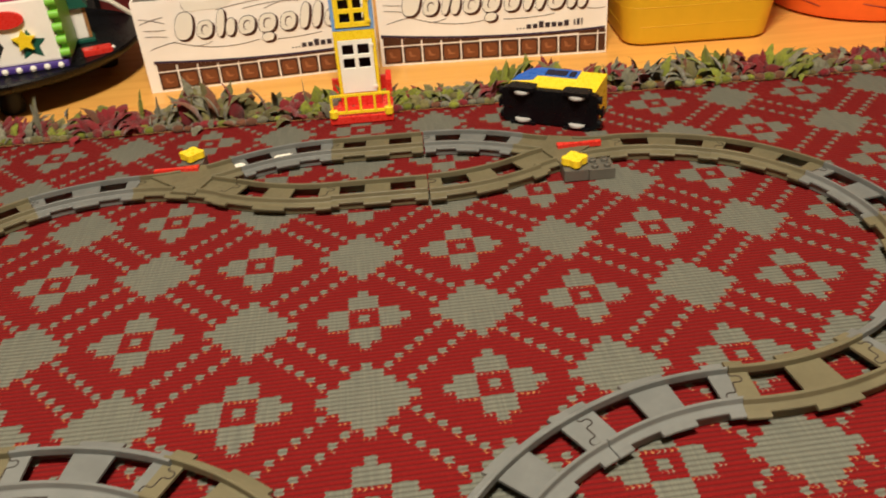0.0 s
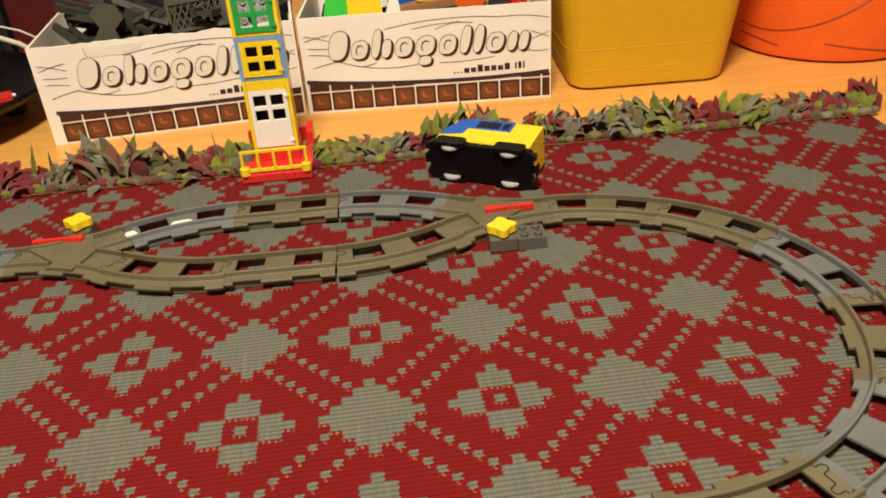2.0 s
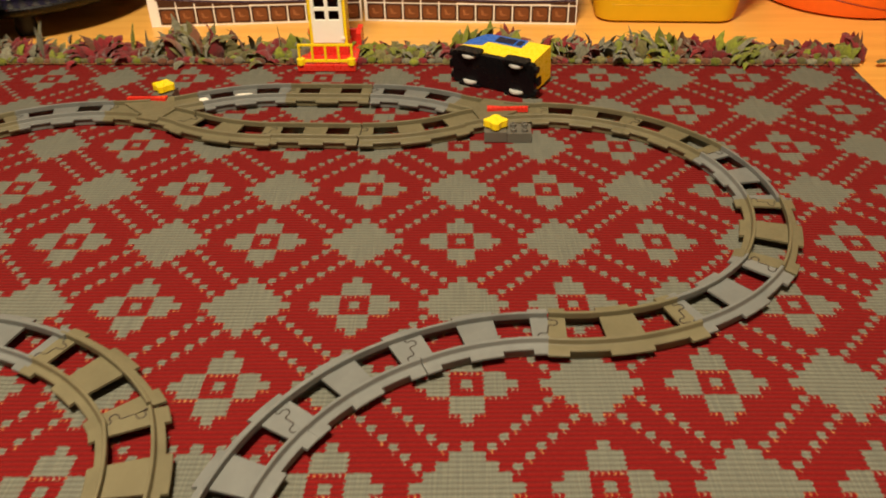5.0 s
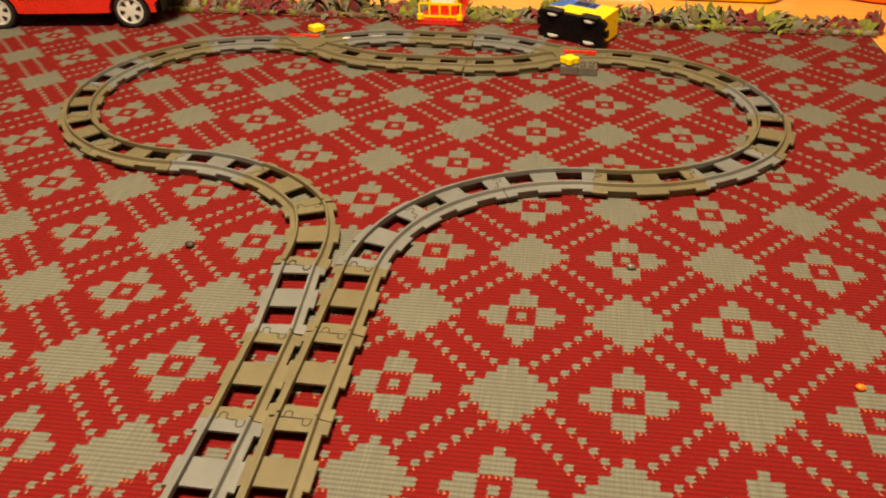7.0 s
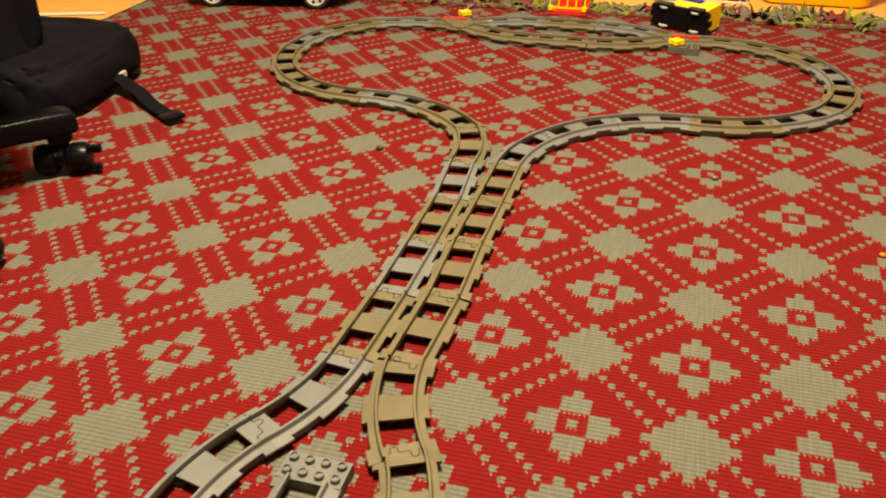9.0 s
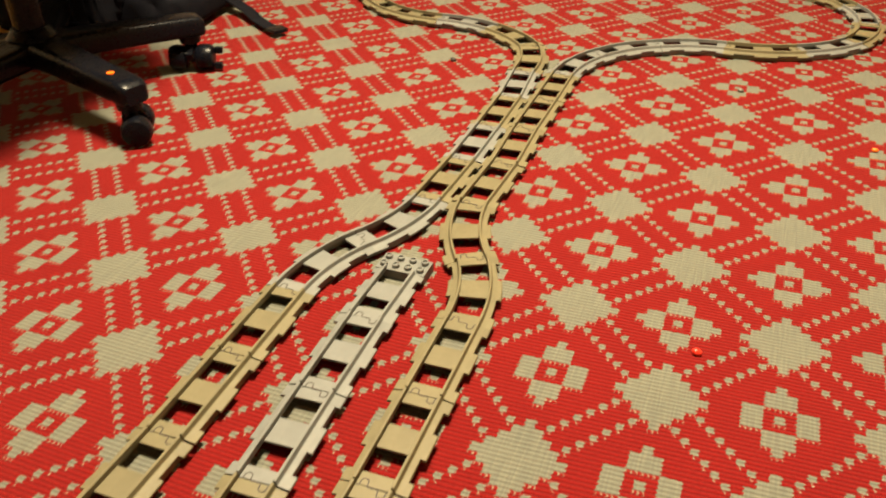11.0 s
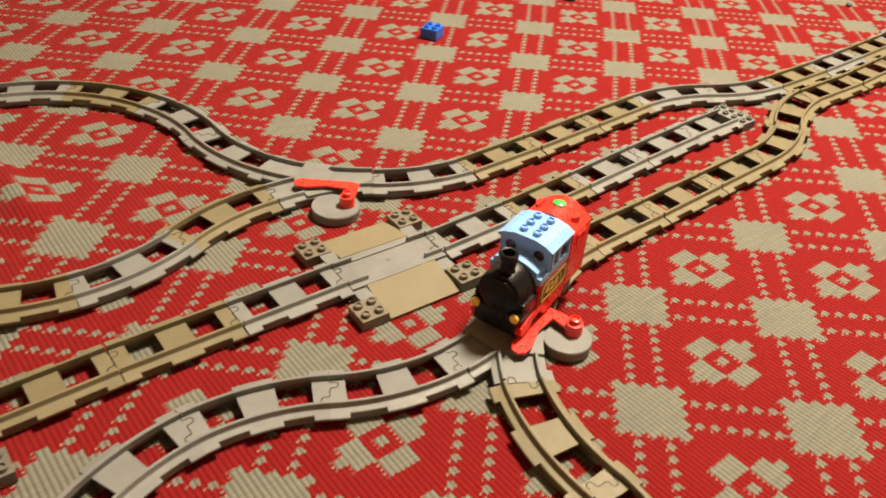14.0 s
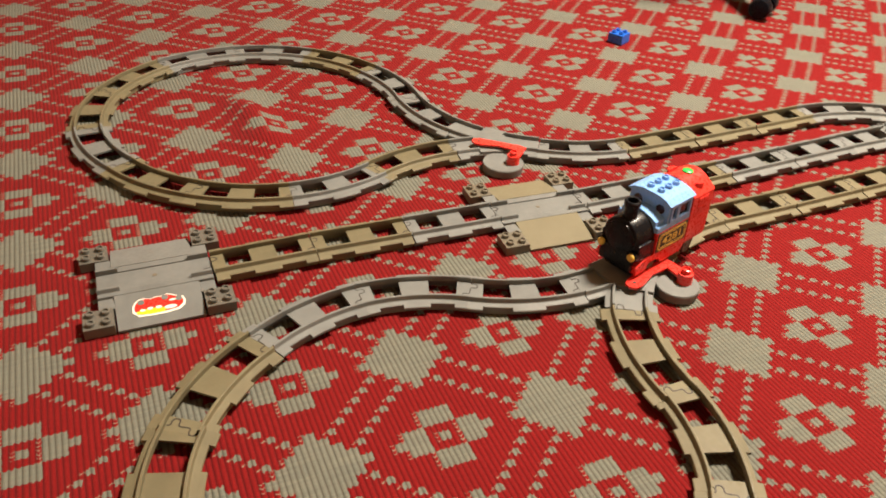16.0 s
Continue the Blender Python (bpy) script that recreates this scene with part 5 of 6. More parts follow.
def build_bins():
    t = thing("storage_bin", place2d((0.478, 0.862, -2), FLOOR + 0.0003), "mustard yellow plastic storage bin with rounded corners", "bin")
    bm, loops = bmesh.new(), []
    for z, grow, r in ((0.0, -0.012, 0.03), (0.006, -0.003, 0.036), (0.02, 0.0, 0.038), (0.17, 0.018, 0.045), (0.30, 0.030, 0.05), (0.305, 0.036, 0.05), (0.30, 0.026, 0.045), (0.17, 0.014, 0.04), (0.02, -0.004, 0.03)):
        loops.append([bm.verts.new((x, y, z)) for x, y in rounded(-0.135 - grow, 0.135 + grow, -0.13 - grow, 0.13 + grow, r, 6)])
    for a, b in zip(loops, loops[1:]):
        for i in range(len(a)):
            j = (i + 1) % len(a)
            bm.faces.new((a[i], a[j], b[j], b[i]))
    bm.faces.new(loops[0][::-1])
    bm.faces.new(loops[-1])
    part("shell", bm, BINYELLOW, t, smooth=True)
    lip = [(x, y, 0.3035) for x, y in rounded(-0.1725, 0.1725, -0.1675, 0.1675, 0.052, 6)]
    part("rolled_rim", tube(bmesh.new(), lip + lip[:1], 0.0045, 8), BINYELLOW, t, smooth=True)
    for z, out in ((0.073, 0.0064), (0.037, 0.0020)):
        seam = [(x, y, z) for x, y in rounded(-0.135 - out, 0.135 + out, -0.13 - out, 0.13 + out, 0.041, 6)]
        part("moulded_seam", tube(bmesh.new(), seam + seam[:1], 0.0007, 6), BINYELLOW, t, smooth=True)
    t2 = thing("round_tub", Matrix.Translation((0.872, 0.925, FLOOR + 0.0003)), "orange round plastic tub", "bin")
    part("shell", lathe(bmesh.new(), [(0.0001, 0.0), (0.165, 0.0), (0.178, 0.006), (0.184, 0.02), (0.198, 0.18), (0.206, 0.28), (0.212, 0.285), (0.208, 0.28), (0.196, 0.18), (0.18, 0.022), (0.0001, 0.02)], 56), BINORANGE, t2, smooth=True)
    # dark curved lines drawn round the tub
    for (a0, z0), (a1, z1), (a2, z2) in (((194, 0.056), (236, 0.030), (274, 0.150)), ((243, 0.038), (258, 0.030), (282, 0.019)), ((194, 0.037), (206, 0.035), (220, 0.026)), ((278, 0.118), (296, 0.098), (316, 0.104)), ((262, 0.160), (286, 0.118), (320, 0.150))):
        pts = []
        for q in np.linspace(0, 1, 20):
            a, z = (1 - q) ** 2 * a0 + 2 * q * (1 - q) * a1 + q * q * a2, (1 - q) ** 2 * z0 + 2 * q * (1 - q) * z1 + q * q * z2
            r = 0.1843 + 0.0875 * (z - 0.02)
            pts.append((r * math.cos(radians(a)), r * math.sin(radians(a)), z))
        part("drawn_line", tube(bmesh.new(), pts, 0.0011, 6), TUBLINE, t2)


build_bins()

# ---- fringe of the rug ----


def build_fringe():
    """Chenille leaf trim: pointed leaves standing in tufts over a row of small round ones."""
    rnd = random.Random(11)
    verts, faces, yarns = [], [], []

    def leaf(x, y, z, yaw, lean, ln, wd, curl, yarn):
        rows = 8
        fray = rnd.uniform(0, 6.28)
        first = len(verts)
        cy, sy = math.cos(yaw), math.sin(yaw)
        for i in range(rows):
            t = i / (rows - 1)
            w = wd * (0.45 + 2.2 * t * (1 - t)) * (1 - t ** 4) * (1 + 0.22 * math.sin(i * 2.6 + fray)) + 0.0005
            bend = lean + curl * t * t
            out, up = ln * t * math.sin(bend), ln * t * math.cos(bend)
            fold = 0.25 * w
            for k, o in ((-1, 0), (0, -fold), (1, 0)):
                lx, ly = out + o * math.cos(bend), k * w / 2
                verts.append((x + lx * cy - ly * sy, y + lx * sy + ly * cy, max(FLOOR + 0.001, z + up - o * math.sin(bend))))
        for i in range(rows - 1):
            a = first + 3 * i
            faces.extend([(a, a + 1, a + 4, a + 3), (a + 1, a + 2, a + 5, a + 4)])
            yarns.extend((yarn, yarn))
    x = RUG_W + 0.02
    clump, until = 0, x
    while x < RUG_E + 0.02:
        # neighbours share a yarn and lean the same way, so that the leaves gather into tufts
        if x >= until:
            clump, until, way = rnd.choice((0, 0, 1, 1, 2, 3, 4)), x + rnd.uniform(0.012, 0.034), rnd.uniform(-0.5, 3.6)
        tuft = 0.42 + 0.80 * max(0.0, noise.noise(Vector((x * 11.0, 0.5, 2.0))) + 0.22)

        def yarn():
            return clump if rnd.random() < 0.7 else rnd.choice((0, 1, 2, 3, 4))
        for _ in range(3):
            leaf(x + rnd.gauss(0, 0.006), 0.552 + rnd.gauss(0, 0.013), 0.0, way + rnd.gauss(0, 0.5), abs(rnd.gauss(0.25, 0.25)), rnd.uniform(0.036, 0.060) * tuft, rnd.uniform(0.013, 0.027), rnd.uniform(0.0, 1.1), yarn())
        if rnd.random() < 0.10 * tuft:
            leaf(x, 0.552 + rnd.gauss(0, 0.010), 0.0, rnd.uniform(0, 6.28), rnd.uniform(0.0, 0.25), rnd.uniform(0.046, 0.066), rnd.uniform(0.006, 0.011), rnd.uniform(-0.3, 0.5), yarn())
        for _ in range(2):
            leaf(x + rnd.gauss(0, 0.01), rnd.choice((0.535, 0.574)) + rnd.gauss(0, 0.008), 0.002, rnd.uniform(0, 6.28), rnd.uniform(0.6, 1.2), rnd.uniform(0.016, 0.030), rnd.uniform(0.010, 0.017), rnd.uniform(0.0, 0.9), yarn())
        x += 0.0075
    # stray leaves hang over the rug's corner
    for k in range(5):
        leaf(-1.255 - 0.012 * k, 0.455 + rnd.gauss(0, 0.012), 0.003, 3.0 + rnd.gauss(0, 0.35), 1.35, rnd.uniform(0.035, 0.055), rnd.uniform(0.018, 0.026), 0.15, rnd.choice((0, 2, 4)))
    # a row of small round nubs where the trim is sewn on
    x = RUG_W + 0.02
    while x < RUG_E + 0.015:
        r, y, first = rnd.uniform(0.0055, 0.0095), 0.521 + rnd.gauss(0, 0.003), len(verts)
        for j, lat in enumerate((-50, -10, 25, 55, 80)):
            for i in range(8):
                a = 2 * math.pi * i / 8
                verts.append((x + 1.25 * r * math.cos(a) * math.cos(radians(lat)), y + r * math.sin(a) * math.cos(radians(lat)), 0.004 + 0.8 * r * math.sin(radians(lat))))
        for j in range(4):
            for i in range(8):
                faces.append((first + 8 * j + i, first + 8 * j + (i + 1) % 8, first + 8 * j + 8 + (i + 1) % 8, first + 8 * j + 8 + i))
        faces.append(tuple(first + 32 + i for i in range(8)))
        yarns.extend([rnd.choice((0, 1, 2, 3, 4))] * 33)
        x += r * 1.9
    # the gold sewing thread along the nubs
    thread = [(RUG_W + 0.02 + 0.006 * i, 0.5125 + 0.0012 * math.sin(i * 1.9), 0.0024) for i in range(int((RUG_E - RUG_W) / 0.006))]
    tagged(new("sewing_thread", finish(tube(bmesh.new(), thread, 0.0005, 5), "sewing_thread", BROWNWOOD, True)), "thin gold sewing thread along the leafy trim", "thread", kind="stuff")
    me = bpy.data.meshes.new("rug_fringe")
    me.from_pydata(verts, [], faces)
    for yarn in YARNS:
        me.materials.append(yarn)
    for f, yarn in zip(me.polygons, yarns):
        f.use_smooth, f.material_index = True, yarn
    tagged(new("rug_fringe", me), "leafy red, green and grey chenille trim along the edge of the rug", "fringe", kind="stuff")


build_fringe()

# ---- round tray with baby toys, dark cabinet ----


def build_tray():
    t = thing("round_tray", Matrix.Translation((-0.805, 0.845, FLOOR)), "black round plastic table tray on short legs, holding toys", "tray")
    part("top", lathe(bmesh.new(), [(0.0001, 0.044), (0.205, 0.044), (0.232, 0.05), (0.246, 0.060), (0.249, 0.068), (0.246, 0.071), (0.235, 0.067), (0.0001, 0.066)], 64), BLACK, t, smooth=True)
    for a in (20, 110, 200, 290):
        c, s = math.cos(radians(a)), math.sin(radians(a))
        part("leg", lathe(bmesh.new(), [(0.018, 0.0003), (0.021, 0.012), (0.016, 0.044)], 20, Matrix.Translation((0.17 * c, 0.17 * s, 0))), MATTBLACK, t, smooth=True)
    return t


build_tray()
TRAY_TOP = FLOOR + 0.0662


def build_sorter():
    """A shape-sorting cube: white faces with coloured shapes, lime edge rails, purple base with white balls."""
    t = thing("shape_sorter", Matrix.Translation((-0.717, 0.746, TRAY_TOP)) @ Matrix.Rotation(radians(12), 4, "Z"), "white baby shape sorter with lime edges and a purple base", "toy")
    base = part("base", boxes((-0.070, 0.070, -0.062, 0.062, 0.0004, 0.012)), PURPLE, t, bevel=0.004)
    for i in range(6):
        part("ball", lathe(bmesh.new(), [(0.0001, -0.0055), (0.004, -0.004), (0.0055, 0), (0.004, 0.004), (0.0001, 0.0055)], 14, Matrix.Translation((-0.056 + 0.0225 * i, -0.0625, 0.0062))), WHITE, base, smooth=True)
    core = part("core", boxes((-0.062, 0.062, -0.055, 0.055, 0.0122, 0.118)), WHITE, t, bevel=0.004)
    for s in (1, -1):
        rail = part("edge_rail", boxes((min(s * 0.063, s * 0.076), max(s * 0.063, s * 0.076), -0.052, 0.052, 0.013, 0.124)), LIME, t, bevel=0.003)
        for i in range(5):
            part("rail_bump", cyl(bmesh.new(), 0.0075, 0, 0.016, n=14, m=Matrix.Translation((s * 0.068 - 0.008, -0.054, 0.024 + 0.0215 * i)) @ Matrix.Rotation(radians(90), 4, "Y")), LIME, rail)
    ell = [(-0.008 + 0.029 * math.cos(a), 0.090 + 0.014 * math.sin(a)) for a in np.linspace(0, 2 * math.pi, 25)[:-1]]
    part("oval", prism(bmesh.new(), ell, -0.062, -0.0552, "y"), RED, core, "red oval block", bevel=0.002)
    star = []
    for i in range(10):
        r = 0.027 if i % 2 == 0 else 0.0135
        a = radians(90 + 36 * i)
        star.append((0.018 + r * math.cos(a), 0.044 + r * math.sin(a)))
    part("star_hole", prism(bmesh.new(), star, -0.0556, -0.0551, "y"), DARKGREEN, core, "dark star-shaped opening")
    part("star", prism(bmesh.new(), [(0.018 + (a - 0.018) * 0.72 - 0.007, 0.044 + (b - 0.044) * 0.72 + 0.009) for a, b in star], -0.062, -0.0558, "y"), YELLOW, core, "yellow star block")
    part("diamond_hole", prism(bmesh.new(), [(-0.040, 0.022), (-0.024, 0.046), (-0.030, 0.060), (-0.046, 0.066), (-0.052, 0.044)], -0.0556, -0.0551, "y"), MATTBLACK, core)
    part("lid", boxes((-0.062, 0.062, -0.055, 0.055, 0.1183, 0.136)), PINK, t, bevel=0.005)
    # small house block beside it
    h = thing("toy_house", Matrix.Translation((-0.668, 0.852, TRAY_TOP)) @ Matrix.Rotation(radians(20), 4, "Z"), "beige toy house block with a dark green roof", "toy")
    part("base", boxes((-0.028, 0.030, -0.024, 0.024, 0.0004, 0.008)), DARKGREEN, h, bevel=0.002)
    part("house_wall", boxes((-0.020, 0.020, -0.018, 0.018, 0.0082, 0.065)), CARD, h, bevel=0.002)
    part("side_board", boxes((0.0203, 0.026, -0.019, 0.019, 0.0082, 0.065)), BROWNWOOD, h, "brown side board", bevel=0.001)
    part("roof", prism(bmesh.new(), [(-0.032, 0.0652), (0.032, 0.0652), (0.012, 0.100), (-0.012, 0.100)], -0.028, 0.028, "y"), DARKGREEN, h, bevel=0.002)
    b = thing("toy_block", Matrix.Translation((-0.606, 0.766, TRAY_TOP)) @ Matrix.Rotation(radians(24), 4, "Z"), "flat red plastic block lying on the black tray", "toy")
    part("slab", boxes((-0.026, 0.024, -0.014, 0.014, 0.0004, 0.011)), RED, b, bevel=0.002)
    part("peg", cyl(bmesh.new(), 0.003, 0.024, 0.029, 0, 0, n=12, m=Matrix.Translation((0, 0, 0.006)) @ Matrix.Rotation(radians(90), 4, "Y")), WHITE, b)


build_sorter()


def build_cabinet():
    t = thing("dark_cabinet", Matrix.Translation((-0.95, 1.40, FLOOR)), "dark brown cabinet behind the toys", "cabinet")
    body = part("carcass", boxes((-0.62, 0.205, -0.20, 0.32, 0.0003, 0.70)), MATTBLACK, t, bevel=0.004)
    for i in range(2):
        d = part("door", boxes((-0.605 + 0.4 * i, -0.210 + 0.4 * i, -0.219, -0.2005, 0.03, 0.68)), MATTBLACK, t, bevel=0.003)
        part("handle", boxes((-0.235 + 0.05 * i, -0.225 + 0.05 * i, -0.236, -0.2195, 0.36, 0.48)), CHROME, d, bevel=0.002)


build_cabinet()


def build_red_chest():
    t = thing("storage_chest", Matrix.Translation((-0.57, 1.36, FLOOR)), "dark red storage chest standing behind the cartons", "chest")
    part("chest_body", boxes((-0.165, 0.165, -0.16, 0.16, 0.0003, 0.34)), DARKRED, t, bevel=0.006)
    part("lid", boxes((-0.168, 0.168, -0.165, 0.165, 0.3405, 0.375)), DARKRED, t, bevel=0.006)


build_red_chest()


def build_cables():
    def wavy(points, r, label):
        pts = []
        for (x0, y0), (x1, y1) in zip(points, points[1:]):
            for k in range(6):
                pts.append((x0 + (x1 - x0) * k / 6, y0 + (y1 - y0) * k / 6, FLOOR + r + 0.0004))
        pts.append((*points[-1], FLOOR + r + 0.0004))
        for _ in range(3):
            pts = [pts[0]] + [tuple((a + 2 * b + c) / 4 for a, b, c in zip(p, q, s)) for p, q, s in zip(pts, pts[1:], pts[2:])] + [pts[-1]]
        tagged(new("cable", finish(tube(bmesh.new(), pts, r, 8), "cable", CABLE, True)), label, "cable", "cables on the floor")
    wavy([(-2.1, 0.10), (-1.72, 0.14), (-1.50, 0.18), (-1.33, 0.235)], 0.004, "cream cable lying on the wooden floor")
    wavy([(-2.3, 0.40), (-1.86, 0.44), (-1.58, 0.40), (-1.42, 0.47), (-1.36, 0.60), (-1.22, 0.70), (-1.0, 0.72)], 0.004, "cream cable curling over the wooden floor")
    wavy([(-1.95, 0.62), (-1.6, 0.56), (-1.36, 0.66), (-1.05, 0.66)], 0.0035, "thin cream cable on the wooden floor")
    def hung(points, r, label):
        tagged(new("cable", finish(tube(bmesh.new(), points, r, 8), "cable", CABLE, True)), label, "cable", "cables on the floor")
    hung([(-0.90, 1.02, 0.118), (-0.78, 1.0, 0.116), (-0.671, 0.99, 0.110), (-0.637, 0.99, 0.095), (-0.60, 1.0, 0.06), (-0.57, 1.02, 0.0)], 0.0048, "thick cream cable hanging down behind the carton")
    hung([(-0.70, 1.0, 0.133), (-0.66, 0.992, 0.128), (-0.630, 0.99, 0.119), (-0.60, 0.992, 0.100), (-0.58, 1.0, 0.05), (-0.57, 1.01, 0.0)], 0.002, "thin cream cable hanging down behind the carton")
    wavy([(-0.72, 1.14), (-0.62, 1.12), (-0.54, 1.08), (-0.49, 1.13)], 0.004, "cream cable behind the carton")


build_cables()


def build_floor_clutter():
    b = thing("picture_book", place2d((-1.575, 0.600, -18), FLOOR), "lime green board book lying on the wooden floor", "book")
    part("cover", boxes((-0.10, 0.10, -0.07, 0.07, 0.0003, 0.003)), LIME, b)
    part("pages", boxes((-0.096, 0.096, -0.067, 0.067, 0.0032, 0.016)), WHITE, b)
    part("cover", boxes((-0.10, 0.10, -0.07, 0.07, 0.0162, 0.019)), LIME, b, bevel=0.001)
    for m, colour, label in (((-1.475, 0.628, 20), DEEPBLUE, "deep blue toy brick on the wooden floor by the cables"), ((-1.435, 0.655, -30), RED, "red toy brick on the wooden floor by the cables"), ((-1.505, 0.668, 60), PINKISH, "dull pink toy brick on the wooden floor by the cables")):
        build_brick("toy_brick", place2d(m, FLOOR), 2, 2, colour, label)
    k = thing("black_box", place2d((-1.36, 0.905, -14), FLOOR), "black plastic box standing on the wooden floor", "box")
    part("box_body", boxes((-0.20, 0.17, -0.15, 0.15, 0.0003, 0.17)), MATTBLACK, k, bevel=0.008)
    part("lid", boxes((-0.205, 0.175, -0.155, 0.155, 0.1705, 0.185)), MATTBLACK, k, bevel=0.004)


build_floor_clutter()

# ---- fire brigade toy car ----


def build_car():
    t = thing("toy_fire_car", Matrix.Translation((-0.944, 0.461, 0.0)) @ Matrix.Rotation(radians(8.3), 4, "Z"), "red toy fire car with a yellow band and silver wheels", "toy car")
    w, wb, r = 0.088, 0.143, 0.0365

    def hull(z_top, z_low):
        pts = [(-0.212, 0.070), (-0.209, 0.040), (-wb - 0.044, 0.034)]
        pts += [(-wb + 0.044 * math.cos(a), 0.034 + 0.044 * math.sin(a)) for a in np.linspace(math.pi, 0, 13)]
        pts += [(-wb + 0.05, 0.032), (wb - 0.05, 0.032)] + [(wb + 0.044 * math.cos(a), 0.034 + 0.044 * math.sin(a)) for a in np.linspace(math.pi, 0, 13)]
        return pts + [(wb + 0.052, 0.050), (wb + 0.080, 0.078), (0.240, 0.108), (0.243, z_top), (0.20, z_top + 0.012), (-0.09, z_top + 0.014), (-0.17, z_top - 0.006), (-0.208, z_top - 0.034)]
    body = part("body", prism(bmesh.new(), hull(0.138, 0.03), -w, w, "y"), RED, t, bevel=0.006, smooth=True)
    for s in (1, -1):
        y = s * w
        lo, hi = min(y, y + s * 0.0012), max(y, y + s * 0.0012)
        band = part("yellow_band", prism(bmesh.new(), [(-0.197, 0.104), (-0.180, 0.094), (-0.150, 0.0925), (-0.118, 0.083), (-0.092, 0.0635), (0.086, 0.0635), (0.100, 0.080), (0.128, 0.0925), (0.134, 0.128), (-0.150, 0.126)], lo, hi, "y"), YELLOW, body, "yellow band along the side")
        part("band_line", boxes((-0.106, 0.100, min(y + s * 0.0012, y + s * 0.002), max(y + s * 0.0012, y + s * 0.002), 0.0798, 0.0816)), PAPER, band)
        turn = Matrix.Rotation(radians(90), 4, "X") if s < 0 else Matrix.Rotation(radians(180), 4, "Z") @ Matrix.Rotation(radians(90), 4, "X")
        text_part("FEUERWEHR", 0.0175, 0.150, Matrix.Translation((-0.014 * (1 if s < 0 else -1), y + s * 0.0013, 0.0945)) @ turn, RED, band, "lettering", "red lettering")
    cabin = [(-0.105, 0.153), (-0.050, 0.205), (0.150, 0.208), (0.205, 0.151)]
    top = part("cabin", prism(bmesh.new(), cabin, -w + 0.010, w - 0.010, "y"), RED, t, bevel=0.006, smooth=True)
    for s in (1, -1):
        y = s * (w - 0.010)
        for pts in ([(-0.085, 0.158), (-0.045, 0.198), (0.030, 0.200), (0.030, 0.158)], [(0.040, 0.158), (0.040, 0.200), (0.140, 0.201), (0.178, 0.158)]):
            part("side_window", prism(bmesh.new(), pts, min(y, y + s * 0.0012), max(y, y + s * 0.0012), "y"), GLASS, top)
    part("light_bar", boxes((0.0, 0.045, -0.05, 0.05, 0.2085, 0.224)), DEEPBLUE, top, bevel=0.004)
    part("bumper", boxes((-0.219, -0.207, -w + 0.010, w - 0.010, 0.042, 0.062)), RED, t, bevel=0.003)
    for s in (1, -1):
        part("tail_light", boxes((0.2405, 0.2445, s * 0.07 - 0.010, s * 0.07 + 0.010, 0.110, 0.132)), RED, t, bevel=0.001)
        part("headlight", boxes((-0.2165, -0.209, s * 0.066 - 0.014, s * 0.066 + 0.014, 0.080, 0.100)), STICKERWHITE, t, bevel=0.001)
    for x in (-wb, wb):
        for s in (1, -1):
            m = Matrix.Translation((x, s * (w - 0.013), r + 0.0005)) @ Matrix.Rotation(radians(-90 * s), 4, "X")
            tyre = part("wheel", lathe(bmesh.new(), [(r * 0.66, -0.015), (r * 0.95, -0.015), (r, -0.010), (r, 0.010), (r * 0.95, 0.0145), (r * 0.76, 0.0145), (r * 0.72, 0.009), (0.0001, 0.009)], 40, m), MATTBLACK, t, smooth=True)
            part("rim", lathe(bmesh.new(), [(r * 0.76, 0.0092), (r * 0.76, 0.0150), (r * 0.68, 0.0152), (r * 0.66, 0.0094)], 40, m), CHROME, tyre)
            lip = [(x + 0.0445 * math.cos(b), 0.034 + 0.0445 * math.sin(b)) for b in np.linspace(math.pi, 0, 15)] + [(x + 0.054 * math.cos(b), 0.034 + 0.054 * math.sin(b)) for b in np.linspace(0, math.pi, 15)]
            part("wheel_arch", prism(bmesh.new(), lip, min(s * (w - 0.004), s * (w + 0.004)), max(s * (w - 0.004), s * (w + 0.004)), "y"), RED, t, smooth=True)
            part("wheel_disc", lathe(bmesh.new(), [(r * 0.72, 0.0092), (r * 0.72, 0.0125), (r * 0.3, 0.0138), (0.0001, 0.0142)], 36, m), CHROME, tyre)
            for k in range(6):
                hole = prism(bmesh.new(), [(r * 0.33, -r * 0.045), (r * 0.58, -r * 0.15), (r * 0.64, 0), (r * 0.58, r * 0.15), (r * 0.33, r * 0.045)], 0.0100, 0.0141, "z")
                bmesh.ops.transform(hole, matrix=m @ Matrix.Rotation(radians(60 * k + 12), 4, "Z"), verts=hole.verts[:])
                part("wheel_hole", hole, MATTBLACK, tyre, "dark wedge-shaped wheel opening")
    part("floor_pan", boxes((-0.20, 0.20, -w + 0.03, w - 0.03, 0.024, 0.06)), BLACK, t)


build_car()

# ---- office chair and backpack ----


